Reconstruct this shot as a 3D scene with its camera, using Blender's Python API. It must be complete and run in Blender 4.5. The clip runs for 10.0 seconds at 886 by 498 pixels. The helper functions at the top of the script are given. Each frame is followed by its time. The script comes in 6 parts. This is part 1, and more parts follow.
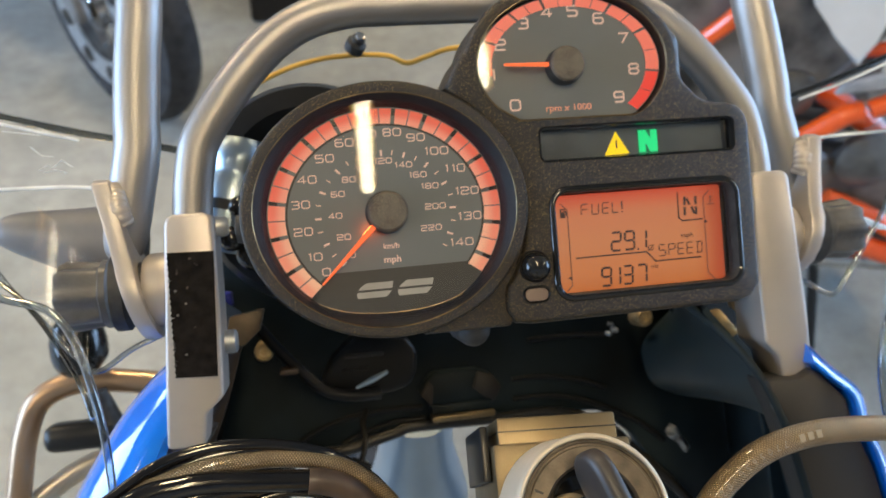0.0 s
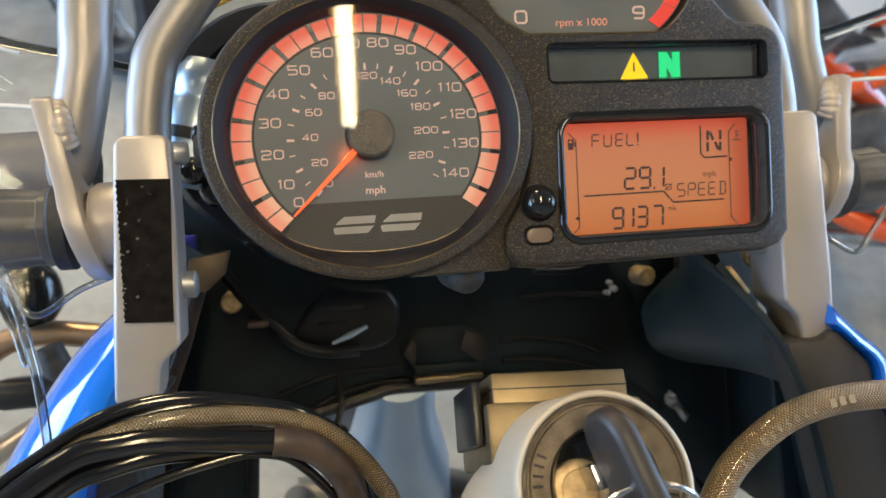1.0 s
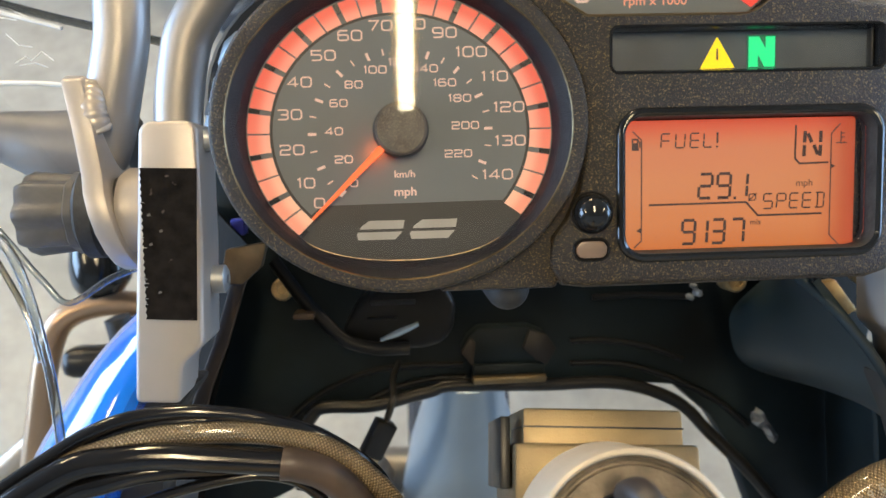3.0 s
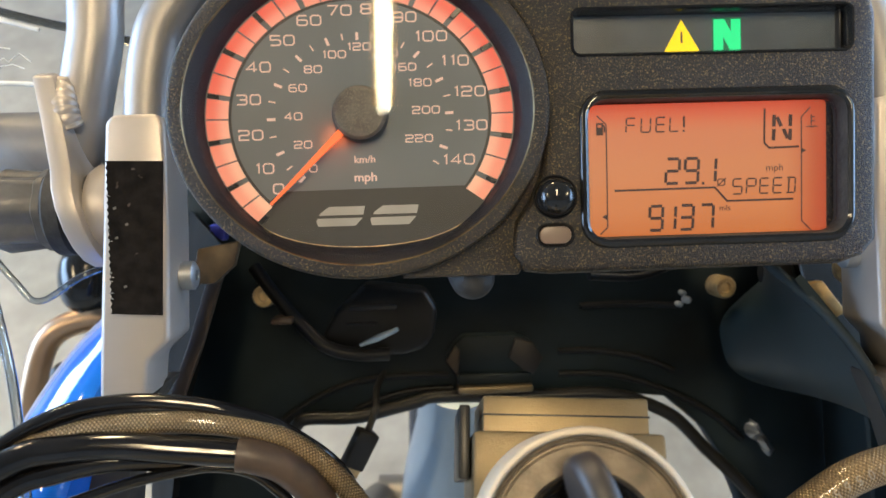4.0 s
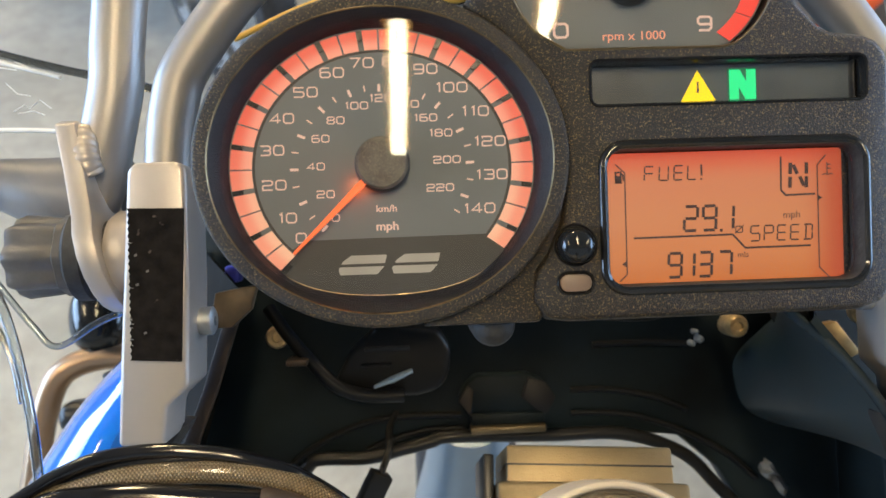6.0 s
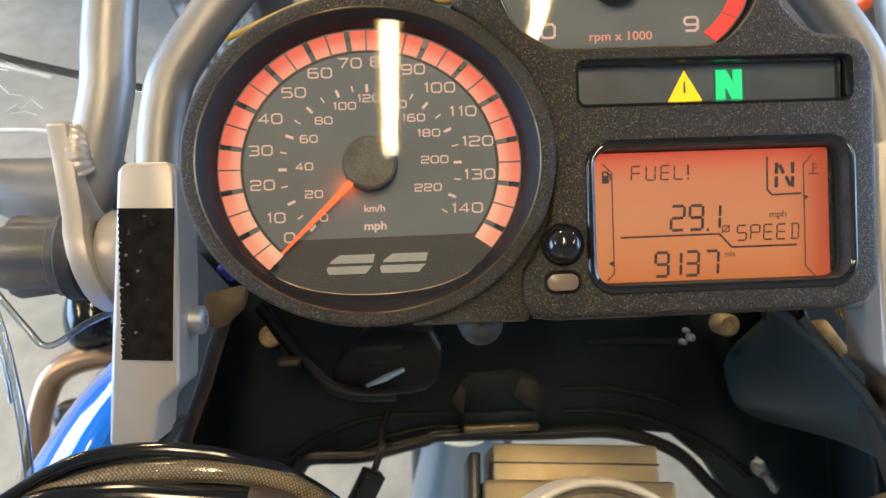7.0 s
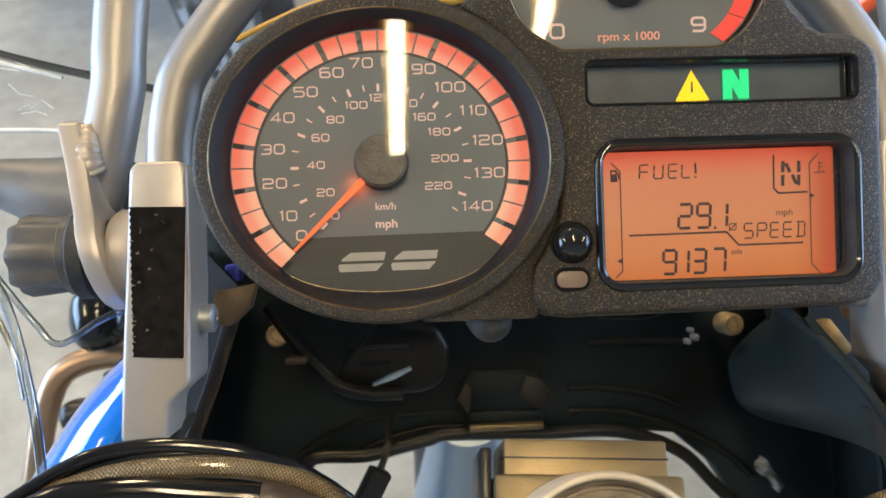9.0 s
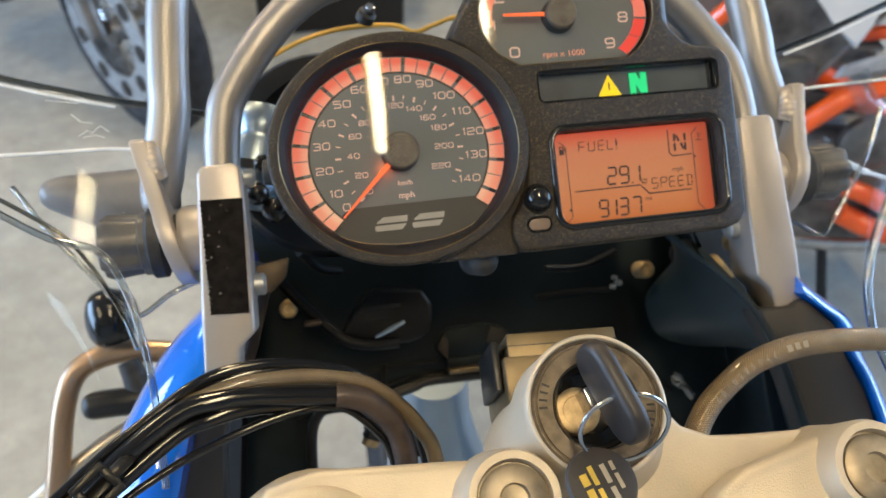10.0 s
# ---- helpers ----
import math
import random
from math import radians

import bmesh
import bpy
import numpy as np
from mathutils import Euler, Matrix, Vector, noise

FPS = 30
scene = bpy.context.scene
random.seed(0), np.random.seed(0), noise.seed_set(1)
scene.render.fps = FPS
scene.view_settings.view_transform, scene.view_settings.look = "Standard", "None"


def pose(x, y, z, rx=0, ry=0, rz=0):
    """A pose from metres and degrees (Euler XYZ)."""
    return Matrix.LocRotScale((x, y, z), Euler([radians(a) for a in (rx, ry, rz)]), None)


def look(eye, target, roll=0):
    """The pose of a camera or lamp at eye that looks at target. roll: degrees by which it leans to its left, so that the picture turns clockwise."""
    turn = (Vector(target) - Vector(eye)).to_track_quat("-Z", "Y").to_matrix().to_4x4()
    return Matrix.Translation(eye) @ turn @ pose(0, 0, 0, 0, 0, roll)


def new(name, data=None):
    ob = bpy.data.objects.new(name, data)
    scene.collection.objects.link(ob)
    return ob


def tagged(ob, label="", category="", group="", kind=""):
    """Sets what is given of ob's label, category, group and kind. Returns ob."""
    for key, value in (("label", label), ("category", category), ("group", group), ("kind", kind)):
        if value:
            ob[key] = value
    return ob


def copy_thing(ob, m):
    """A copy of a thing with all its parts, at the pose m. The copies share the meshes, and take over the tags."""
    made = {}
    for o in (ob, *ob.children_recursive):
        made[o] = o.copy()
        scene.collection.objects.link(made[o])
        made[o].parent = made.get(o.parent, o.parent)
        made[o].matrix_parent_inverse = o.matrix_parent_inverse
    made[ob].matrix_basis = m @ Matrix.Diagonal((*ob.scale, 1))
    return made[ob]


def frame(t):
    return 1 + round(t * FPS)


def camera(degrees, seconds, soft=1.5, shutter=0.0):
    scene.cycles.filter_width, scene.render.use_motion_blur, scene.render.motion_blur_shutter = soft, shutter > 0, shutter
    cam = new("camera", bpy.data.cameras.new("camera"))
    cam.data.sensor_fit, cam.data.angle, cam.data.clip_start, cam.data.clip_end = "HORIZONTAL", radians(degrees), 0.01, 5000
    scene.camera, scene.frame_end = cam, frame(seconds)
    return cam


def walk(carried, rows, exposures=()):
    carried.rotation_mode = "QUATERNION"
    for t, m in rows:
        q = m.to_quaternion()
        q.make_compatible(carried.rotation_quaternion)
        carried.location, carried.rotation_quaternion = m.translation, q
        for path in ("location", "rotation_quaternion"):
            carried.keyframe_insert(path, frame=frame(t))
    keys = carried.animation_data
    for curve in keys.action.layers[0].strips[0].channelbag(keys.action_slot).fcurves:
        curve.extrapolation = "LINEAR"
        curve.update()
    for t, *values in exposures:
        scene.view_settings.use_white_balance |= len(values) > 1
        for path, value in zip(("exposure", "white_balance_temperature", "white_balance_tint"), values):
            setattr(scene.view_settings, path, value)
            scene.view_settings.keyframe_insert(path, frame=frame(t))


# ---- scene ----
MM = 0.001
# The instrument cluster's own frame: x to the right across it, y up its face, z out of it towards the rider.
G = pose(-0.0625, 0.0, 1.18, 47, 0, 0)

cam = camera(58.8, 10.0, shutter=0.2)
cam.data.dof.use_dof, cam.data.dof.focus_distance, cam.data.dof.aperture_fstop = True, 0.30, 13.0
ROWS = [
    (0.0, -0.0369, -0.0098, 0.3475, -0.40, -10.00, -4.76),
    (0.2, -0.0495, -0.0023, 0.3567, -0.68, -13.36, -5.55),
    (0.5, -0.0434, -0.0071, 0.3447, -1.57, -15.17, -5.98),
    (0.7, -0.0362, -0.0120, 0.3159, -2.43, -14.47, -5.09),
    (1.0, -0.0334, -0.0270, 0.3030, -2.58, -11.27, -3.38),
    (1.3, -0.0232, -0.0231, 0.2830, -3.46, -9.81, -2.31),
    (1.5, -0.0096, -0.0242, 0.2707, -3.59, -8.18, -1.84),
    (1.7, -0.0035, -0.0249, 0.2625, -4.42, -7.26, -1.63),
    (2.0, -0.0041, -0.0347, 0.2622, -5.12, -5.52, -1.56),
    (2.2, 0.0012, -0.0351, 0.2579, -5.57, -4.99, -1.82),
    (2.5, 0.0023, -0.0160, 0.2719, -5.28, -3.66, -1.42),
    (2.7, -0.0054, -0.0111, 0.2717, -5.80, -3.57, -1.40),
    (3.8, 0.0162, -0.0285, 0.2673, -3.58, -2.28, -1.69),
    (4.0, 0.0165, -0.0310, 0.2679, -2.94, -2.21, -1.72),
    (4.5, 0.0146, -0.0276, 0.2691, -2.15, -2.18, -1.99),
    (5.0, 0.0139, -0.0271, 0.2680, -1.62, -2.16, -2.02),
    (5.5, 0.0094, -0.0248, 0.2707, -1.11, -2.24, -2.03),
    (6.0, 0.0094, -0.0239, 0.2695, -0.88, -2.22, -1.94),
    (6.2, 0.0126, -0.0229, 0.2701, -0.88, -2.37, -1.95),
    (7.3, 0.0135, -0.0241, 0.2710, -0.97, -2.22, -1.99),
    (7.5, 0.0137, -0.0243, 0.2706, -0.79, -2.19, -1.99),
    (8.0, 0.0057, -0.0260, 0.2682, -0.77, -2.31, -1.90),
    (8.5, 0.0014, -0.0227, 0.2682, -0.85, -2.28, -1.92),
    (9.0, 0.0092, -0.0256, 0.2736, -0.71, -2.35, -1.97),
    (9.3, -0.0013, -0.0254, 0.3111, -0.75, -4.21, -2.78),
    (9.5, -0.0104, -0.0361, 0.3365, 0.01, -5.66, -3.54),
    (9.7, -0.0261, -0.0408, 0.3577, -0.13, -7.23, -4.82),
    (10.0, -0.0453, -0.0469, 0.3792, 0.87, -9.10, -6.53),
]
walk(cam, [(t, G @ pose(x, y, z, rx, ry, rz)) for t, x, y, z, rx, ry, rz in ROWS],
     exposures=[(0.0, -0.05), (0.8, 0.0), (1.5, 0.1), (2.3, 0.3), (2.7, 0.3), (4.0, 0.24), (5.0, 0.2), (9.0, 0.2), (9.5, 0.17), (10.0, 0.02)])

# ---- light ----
world = bpy.data.worlds.new("world")
scene.world = world
world.use_nodes = True
sky = world.node_tree.nodes.new("ShaderNodeTexSky")
sky.sky_type, sky.sun_disc = "NISHITA", False
sky.sun_elevation, sky.sun_rotation = radians(35), radians(200)
world.node_tree.links.new(sky.outputs[0], world.node_tree.nodes["Background"].inputs[0])
world.node_tree.nodes["Background"].inputs[1].default_value = 0.1

TUBES = [(0.0, -0.93), (-2.2, -0.93), (2.5, -0.93), (-0.45, 1.85), (-2.2, 2.2), (2.5, 2.2)]
TUBE_Z, TUBE_LEN, TUBE_W = 3.0, 1.10, 23.0


def area_lamp(name, m, sx, sy, watts, colour):
    data = bpy.data.lights.new(name, "AREA")
    data.shape, data.size, data.size_y, data.energy, data.color = "RECTANGLE", sx, sy, watts, colour
    ob = new(name, data)
    ob.matrix_world = m
    return ob


for tx, ty in TUBES:
    area_lamp("tube_light", pose(tx, ty, TUBE_Z - 0.05), 0.11, TUBE_LEN, TUBE_W * (1.0 if ty < 0 else 1.9), (1.0, 0.82, 0.53) if ty < 0 else (1.0, 0.765, 0.44))
# daylight through the shop windows on both sides
area_lamp("window_light", look((-4.93, 0.6, 1.7), (0, 0.6, 1.2)), 4.4, 2.0, 400, (0.45, 0.67, 1.0))
area_lamp("window_light", look((4.93, 0.6, 1.7), (0, 0.6, 1.2)), 4.4, 2.0, 280, (0.40, 0.64, 1.0))


# ---- materials ----
def shade(name, base, rough=0.5, metal=0.0, vary=0.12, scale=60.0, bump=0.0, bump_scale=900.0, coat=0.0, dirt=None, spec=0.5, relief=0.0006, speck=None):
    """A painted, moulded or metal surface: broad and fine variation of colour and gloss, and fine relief."""
    m = bpy.data.materials.new(name)
    m.use_nodes = True
    nt = m.node_tree
    b = nt.nodes["Principled BSDF"]
    co = nt.nodes.new("ShaderNodeTexCoord")
    n1 = nt.nodes.new("ShaderNodeTexNoise")
    n1.inputs["Scale"].default_value, n1.inputs["Detail"].default_value = scale, 6.0
    n2 = nt.nodes.new("ShaderNodeTexNoise")
    n2.inputs["Scale"].default_value, n2.inputs["Detail"].default_value = bump_scale, 3.0
    for n in (n1, n2):
        nt.links.new(co.outputs["Object"], n.inputs["Vector"])
    mix = nt.nodes.new("ShaderNodeMix")
    mix.data_type = "RGBA"
    dark = dirt or tuple(c * (1 - 2 * vary) for c in base)
    mix.inputs["A"].default_value = (*dark, 1)
    mix.inputs["B"].default_value = (*[min(1, c * (1 + vary)) for c in base], 1)
    ramp = nt.nodes.new("ShaderNodeMapRange")
    ramp.inputs["From Min"].default_value, ramp.inputs["From Max"].default_value = 0.28, 0.62
    nt.links.new(n1.outputs["Fac"], ramp.inputs["Value"])
    nt.links.new(ramp.outputs["Result"], mix.inputs["Factor"])
    nt.links.new(mix.outputs["Result"], b.inputs["Base Color"])
    rr = nt.nodes.new("ShaderNodeMapRange")
    rr.inputs["To Min"].default_value, rr.inputs["To Max"].default_value = min(1, rough * 1.2), rough * 0.85
    nt.links.new(n1.outputs["Fac"], rr.inputs["Value"])
    nt.links.new(rr.outputs["Result"], b.inputs["Roughness"])
    b.inputs["Metallic"].default_value = metal
    b.inputs["Specular IOR Level"].default_value = spec
    b.inputs["Coat Weight"].default_value = coat
    b.inputs["Coat Roughness"].default_value = 0.06
    if speck:
        n3 = nt.nodes.new("ShaderNodeTexNoise")
        n3.inputs["Scale"].default_value, n3.inputs["Detail"].default_value = speck[1], 2.0
        nt.links.new(co.outputs["Object"], n3.inputs["Vector"])
        rs = nt.nodes.new("ShaderNodeMapRange")
        rs.inputs["From Min"].default_value, rs.inputs["From Max"].default_value = speck[2], speck[3]
        nt.links.new(n3.outputs["Fac"], rs.inputs["Value"])
        ms = nt.nodes.new("ShaderNodeMix")
        ms.data_type = "RGBA"
        nt.links.new(rs.outputs["Result"], ms.inputs["Factor"])
        nt.links.new(mix.outputs["Result"], ms.inputs["A"])
        ms.inputs["B"].default_value = (*speck[0], 1)
        nt.links.new(ms.outputs["Result"], b.inputs["Base Color"])
    if bump:
        bp = nt.nodes.new("ShaderNodeBump")
        bp.inputs["Strength"].default_value, bp.inputs["Distance"].default_value = bump, relief
        nt.links.new(n2.outputs["Fac"], bp.inputs["Height"])
        nt.links.new(bp.outputs["Normal"], b.inputs["Normal"])
    return m


def glow(name, colour, strength, base=None, rough=0.5):
    """A lit display or lamp."""
    m = bpy.data.materials.new(name)
    m.use_nodes = True
    b = m.node_tree.nodes["Principled BSDF"]
    b.inputs["Base Color"].default_value = (*(base or [0.15 * c for c in colour]), 1)
    b.inputs["Roughness"].default_value = rough
    b.inputs["Emission Color"].default_value = (*colour, 1)
    b.inputs["Emission Strength"].default_value = strength
    return m


def glow_blend(name, bands, y0, y1, strength, right=None):
    """A backlit panel whose colour runs through bands up the panel, as its bulbs light it unevenly; right: a colour towards its right-hand end."""
    m = glow(name, bands[0], strength)
    nt = m.node_tree
    b = nt.nodes["Principled BSDF"]
    co, sep = nt.nodes.new("ShaderNodeTexCoord"), nt.nodes.new("ShaderNodeSeparateXYZ")
    nt.links.new(co.outputs["Object"], sep.inputs[0])
    r = nt.nodes.new("ShaderNodeMapRange")
    r.inputs["From Min"].default_value, r.inputs["From Max"].default_value = y0 * MM, y1 * MM
    nt.links.new(sep.outputs["Y"], r.inputs["Value"])
    ramp = nt.nodes.new("ShaderNodeValToRGB")
    ramp.color_ramp.interpolation = "EASE"
    while len(ramp.color_ramp.elements) < len(bands):
        ramp.color_ramp.elements.new(0.5)
    for i, c in enumerate(bands):
        e = ramp.color_ramp.elements[i]
        e.position, e.color = i / (len(bands) - 1), (*c, 1)
    nt.links.new(r.outputs["Result"], ramp.inputs["Fac"])
    out = ramp.outputs["Color"]
    if right:
        r2 = nt.nodes.new("ShaderNodeMapRange")
        r2.interpolation_type = "SMOOTHSTEP"
        r2.inputs["From Min"].default_value, r2.inputs["From Max"].default_value = right[1] * MM, right[2] * MM
        nt.links.new(sep.outputs["X"], r2.inputs["Value"])
        mix = nt.nodes.new("ShaderNodeMix")
        mix.data_type = "RGBA"
        mix.inputs["B"].default_value = (*right[0], 1)
        nt.links.new(r2.outputs["Result"], mix.inputs["Factor"])
        nt.links.new(out, mix.inputs["A"])
        out = mix.outputs["Result"]
    nt.links.new(out, b.inputs["Emission Color"])
    return m


def clear(name, tint=(1, 1, 1), gloss=1.0, rough=0.02, ior=1.45):
    """A thin clear sheet: it lets light straight through and mirrors by its angle."""
    m = bpy.data.materials.new(name)
    m.use_nodes = True
    nt = m.node_tree
    nt.nodes.remove(nt.nodes["Principled BSDF"])
    tr, gl, mix, fr = (nt.nodes.new(k) for k in ("ShaderNodeBsdfTransparent", "ShaderNodeBsdfGlossy", "ShaderNodeMixShader", "ShaderNodeFresnel"))
    tr.inputs["Color"].default_value = (*tint, 1)
    gl.inputs["Roughness"].default_value = rough
    fr.inputs["IOR"].default_value = ior
    mul = nt.nodes.new("ShaderNodeMath")
    mul.operation = "MULTIPLY"
    mul.inputs[1].default_value = gloss
    nt.links.new(fr.outputs[0], mul.inputs[0])
    nt.links.new(mul.outputs[0], mix.inputs["Fac"])
    nt.links.new(tr.outputs[0], mix.inputs[1])
    nt.links.new(gl.outputs[0], mix.inputs[2])
    nt.links.new(mix.outputs[0], nt.nodes["Material Output"].inputs["Surface"])
    return m


def braid(name, base, rough=0.35, metal=0.8, pitch=420.0):
    """Woven steel braid under a clear sleeve: crossed diagonal strands along a hose."""
    m = shade(name, base, rough, metal, vary=0.15, scale=90, coat=0.35)
    nt = m.node_tree
    b = nt.nodes["Principled BSDF"]
    co = nt.nodes.new("ShaderNodeUVMap")
    heights = []
    for turn in (35, -35):
        mp = nt.nodes.new("ShaderNodeMapping")
        mp.inputs["Rotation"].default_value = (0, 0, radians(turn))
        wv = nt.nodes.new("ShaderNodeTexWave")
        wv.inputs["Scale"].default_value = pitch
        nt.links.new(co.outputs[0], mp.inputs[0])
        nt.links.new(mp.outputs[0], wv.inputs["Vector"])
        heights.append(wv.outputs["Fac"])
    mx = nt.nodes.new("ShaderNodeMath")
    mx.operation = "MULTIPLY"
    nt.links.new(heights[0], mx.inputs[0])
    nt.links.new(heights[1], mx.inputs[1])
    bp = nt.nodes.new("ShaderNodeBump")
    bp.inputs["Strength"].default_value, bp.inputs["Distance"].default_value = 0.9, 0.0005
    nt.links.new(mx.outputs[0], bp.inputs["Height"])
    nt.links.new(bp.outputs["Normal"], b.inputs["Normal"])
    old = b.inputs["Base Color"].links[0].from_socket
    mc = nt.nodes.new("ShaderNodeMix")
    mc.data_type = "RGBA"
    mc.inputs["A"].default_value = (*[c * 0.35 for c in base], 1)
    rg = nt.nodes.new("ShaderNodeMapRange")
    rg.inputs["From Max"].default_value = 0.5
    nt.links.new(mx.outputs[0], rg.inputs["Value"])
    nt.links.new(rg.outputs["Result"], mc.inputs["Factor"])
    nt.links.new(old, mc.inputs["B"])
    nt.links.new(mc.outputs["Result"], b.inputs["Base Color"])
    return m


# grained black; its golden specks paint the lamp glints on the grain
M_HOUSE = shade("black_plastic_painted_glints", (0.0062, 0.0045, 0.0028), 0.36, vary=0.3, scale=45, bump=0.9, bump_scale=2000, spec=0.44, relief=0.00055, speck=((0.20, 0.132, 0.050), 1900, 0.56, 0.72))
M_HUB = shade("fine_grained_hub_plastic", (0.105, 0.090, 0.070), 0.5, vary=0.25, scale=120, bump=0.9, bump_scale=2200, spec=0.5, relief=0.0004, speck=((0.20, 0.165, 0.12), 2300, 0.50, 0.76))
M_SMOOTH = shade("satin_black_plastic", (0.010, 0.010, 0.010), 0.32, vary=0.2, spec=0.35)
M_GLOSSBLK = shade("gloss_black_plastic", (0.01, 0.01, 0.01), 0.12, vary=0.2)
M_RUBBER = shade("black_rubber", (0.02, 0.02, 0.02), 0.6, vary=0.3, scale=150, bump=0.4, bump_scale=700)
M_RIMLINE = shade("gold_edge_highlight", (0.16, 0.115, 0.060), 0.34, 0.8, vary=0.3, scale=120)
M_DIAL = shade("grey_dial_card", (0.120, 0.137, 0.146), 0.6, vary=0.04, scale=30)
M_DIALDARK = shade("dark_dial_card", (0.03, 0.03, 0.028), 0.5, vary=0.05, scale=30)
M_GREYMARK = shade("grey_dial_print", (0.33, 0.33, 0.31), 0.5, vary=0.05)


def lit_ring(name, a, b, r0, r1, inner, outer, strength):
    """A backlit scale whose colour deepens towards its outer edge, more so at the top; inner and outer: colours at the foot and at the top."""
    m = glow(name, inner[0], strength)
    nt = m.node_tree
    co, sc, ln, sep = (nt.nodes.new(k) for k in ("ShaderNodeTexCoord", "ShaderNodeVectorMath", "ShaderNodeVectorMath", "ShaderNodeSeparateXYZ"))
    sc.operation, ln.operation = "MULTIPLY", "LENGTH"
    sc.inputs[1].default_value = (1 / (a * MM), 1 / (b * MM), 0)
    nt.links.new(co.outputs["Object"], sc.inputs[0])
    nt.links.new(sc.outputs["Vector"], ln.inputs[0])
    nt.links.new(co.outputs["Object"], sep.inputs[0])
    rad, up = nt.nodes.new("ShaderNodeMapRange"), nt.nodes.new("ShaderNodeMapRange")
    rad.interpolation_type = up.interpolation_type = "SMOOTHSTEP"
    rad.inputs["From Min"].default_value, rad.inputs["From Max"].default_value = r0, r1
    up.inputs["From Min"].default_value, up.inputs["From Max"].default_value = -0.035, 0.022
    nt.links.new(ln.outputs["Value"], rad.inputs["Value"])
    nt.links.new(sep.outputs["Y"], up.inputs["Value"])
    mixes = []
    for pair in (inner, outer):
        mx = nt.nodes.new("ShaderNodeMix")
        mx.data_type = "RGBA"
        mx.inputs["A"].default_value, mx.inputs["B"].default_value = (*pair[0], 1), (*pair[1], 1)
        nt.links.new(up.outputs["Result"], mx.inputs["Factor"])
        mixes.append(mx.outputs["Result"])
    mx = nt.nodes.new("ShaderNodeMix")
    mx.data_type = "RGBA"
    nt.links.new(rad.outputs["Result"], mx.inputs["Factor"])
    nt.links.new(mixes[0], mx.inputs["A"])
    nt.links.new(mixes[1], mx.inputs["B"])
    nt.links.new(mx.outputs["Result"], nt.nodes["Principled BSDF"].inputs["Emission Color"])
    return m


M_RING = lit_ring("lit_scale_ring", 52.3, 47.6, 0.86, 0.95, ((0.92, 0.50, 0.30), (0.88, 0.27, 0.19)), ((0.90, 0.30, 0.18), (0.80, 0.06, 0.04)), 0.76)
M_BLOCKRED = glow("lit_red_block", (0.9, 0.06, 0.04), 0.8)
M_DIGIT = glow("lit_numeral", (0.80, 0.55, 0.44), 0.68)
M_NEEDLE = glow("lit_needle", (1.0, 0.16, 0.04), 1.0)
M_LCD = glow_blend("lit_lcd", [(0.60, 0.165, 0.035), (0.66, 0.22, 0.07), (0.66, 0.24, 0.095), (0.66, 0.22, 0.095), (0.72, 0.09, 0.04)], -44, 2.6, 0.70, ((0.50, 0.06, 0.02), 144, 162))
M_TACHWORD = glow("lit_tach_word", (0.85, 0.34, 0.22), 0.75)
M_TACHBLOCK = glow("lit_tach_block", (0.90, 0.20, 0.13), 0.82)
M_LCDINK = shade("lcd_segment", (0.045, 0.02, 0.02), 0.5, vary=0.05)
M_LCDFAINT = shade("lcd_print", (0.10, 0.04, 0.035), 0.5, vary=0.05)
M_YELLOW = glow("lit_yellow_warning", (1.0, 0.68, 0.0), 1.0)
M_GREEN = glow("lit_green_lamp", (0.0, 0.13, 0.045), 0.8)
M_GREENPALE = glow("pale_green_lamp", (0.0, 0.70, 0.22), 1.05)
M_TELL = shade("dark_telltale_window", (0.062, 0.072, 0.080), 0.3, vary=0.3, scale=28)
M_LEDWIN = shade("pale_led_window", (0.18, 0.125, 0.09), 0.3, vary=0.1)
M_GLASS = clear("dial_glass", gloss=1.0, rough=0.045)
M_SCREEN = clear("clear_acrylic", (0.95, 0.96, 0.96), 0.35, 0.02)
M_SCREENEDGE = clear("acrylic_edge", (0.74, 0.78, 0.80), 5.0, 0.14)
M_SCREENSEAM = clear("dark_acrylic_edge", (0.40, 0.40, 0.38), 2.0, 0.15)
# opaque pale colour that paints highlights onto the clear acrylic
M_PAINTEDSHINE = shade("painted_acrylic_glint", (0.80, 0.84, 0.86), 0.22, vary=0.15, scale=40, coat=0.6)
M_SHEET = clear("coated_acrylic", (0.97, 0.97, 0.96), 0.03, 0.05)
M_ALU = shade("matt_silver_paint", (0.435, 0.40, 0.37), 0.37, 0.45, vary=0.05, scale=25, bump=0.15, bump_scale=2500)
M_TUBE = shade("silver_tube_paint", (0.30, 0.285, 0.275), 0.40, 0.7, vary=0.06, scale=20, bump=0.15, bump_scale=2500)
M_CAST = shade("cast_silver_paint", (0.51, 0.44, 0.335), 0.42, 0.4, vary=0.06, scale=25, bump=0.35, bump_scale=1400)
M_STEEL = shade("bright_steel", (0.6, 0.6, 0.6), 0.2, 1.0, vary=0.1)
M_GREYSTEEL = shade("dull_grey_steel", (0.36, 0.38, 0.40), 0.42, 0.7, vary=0.15, scale=90)
M_BRASS = shade("yellow_zinc", (0.42, 0.31, 0.17), 0.42, 0.7, vary=0.22, scale=160, bump=0.3, bump_scale=700)
M_BRONZE = shade("bronze_grey_metal", (0.19, 0.145, 0.083), 0.36, 0.85, vary=0.12, scale=40, bump=0.25, bump_scale=1600)
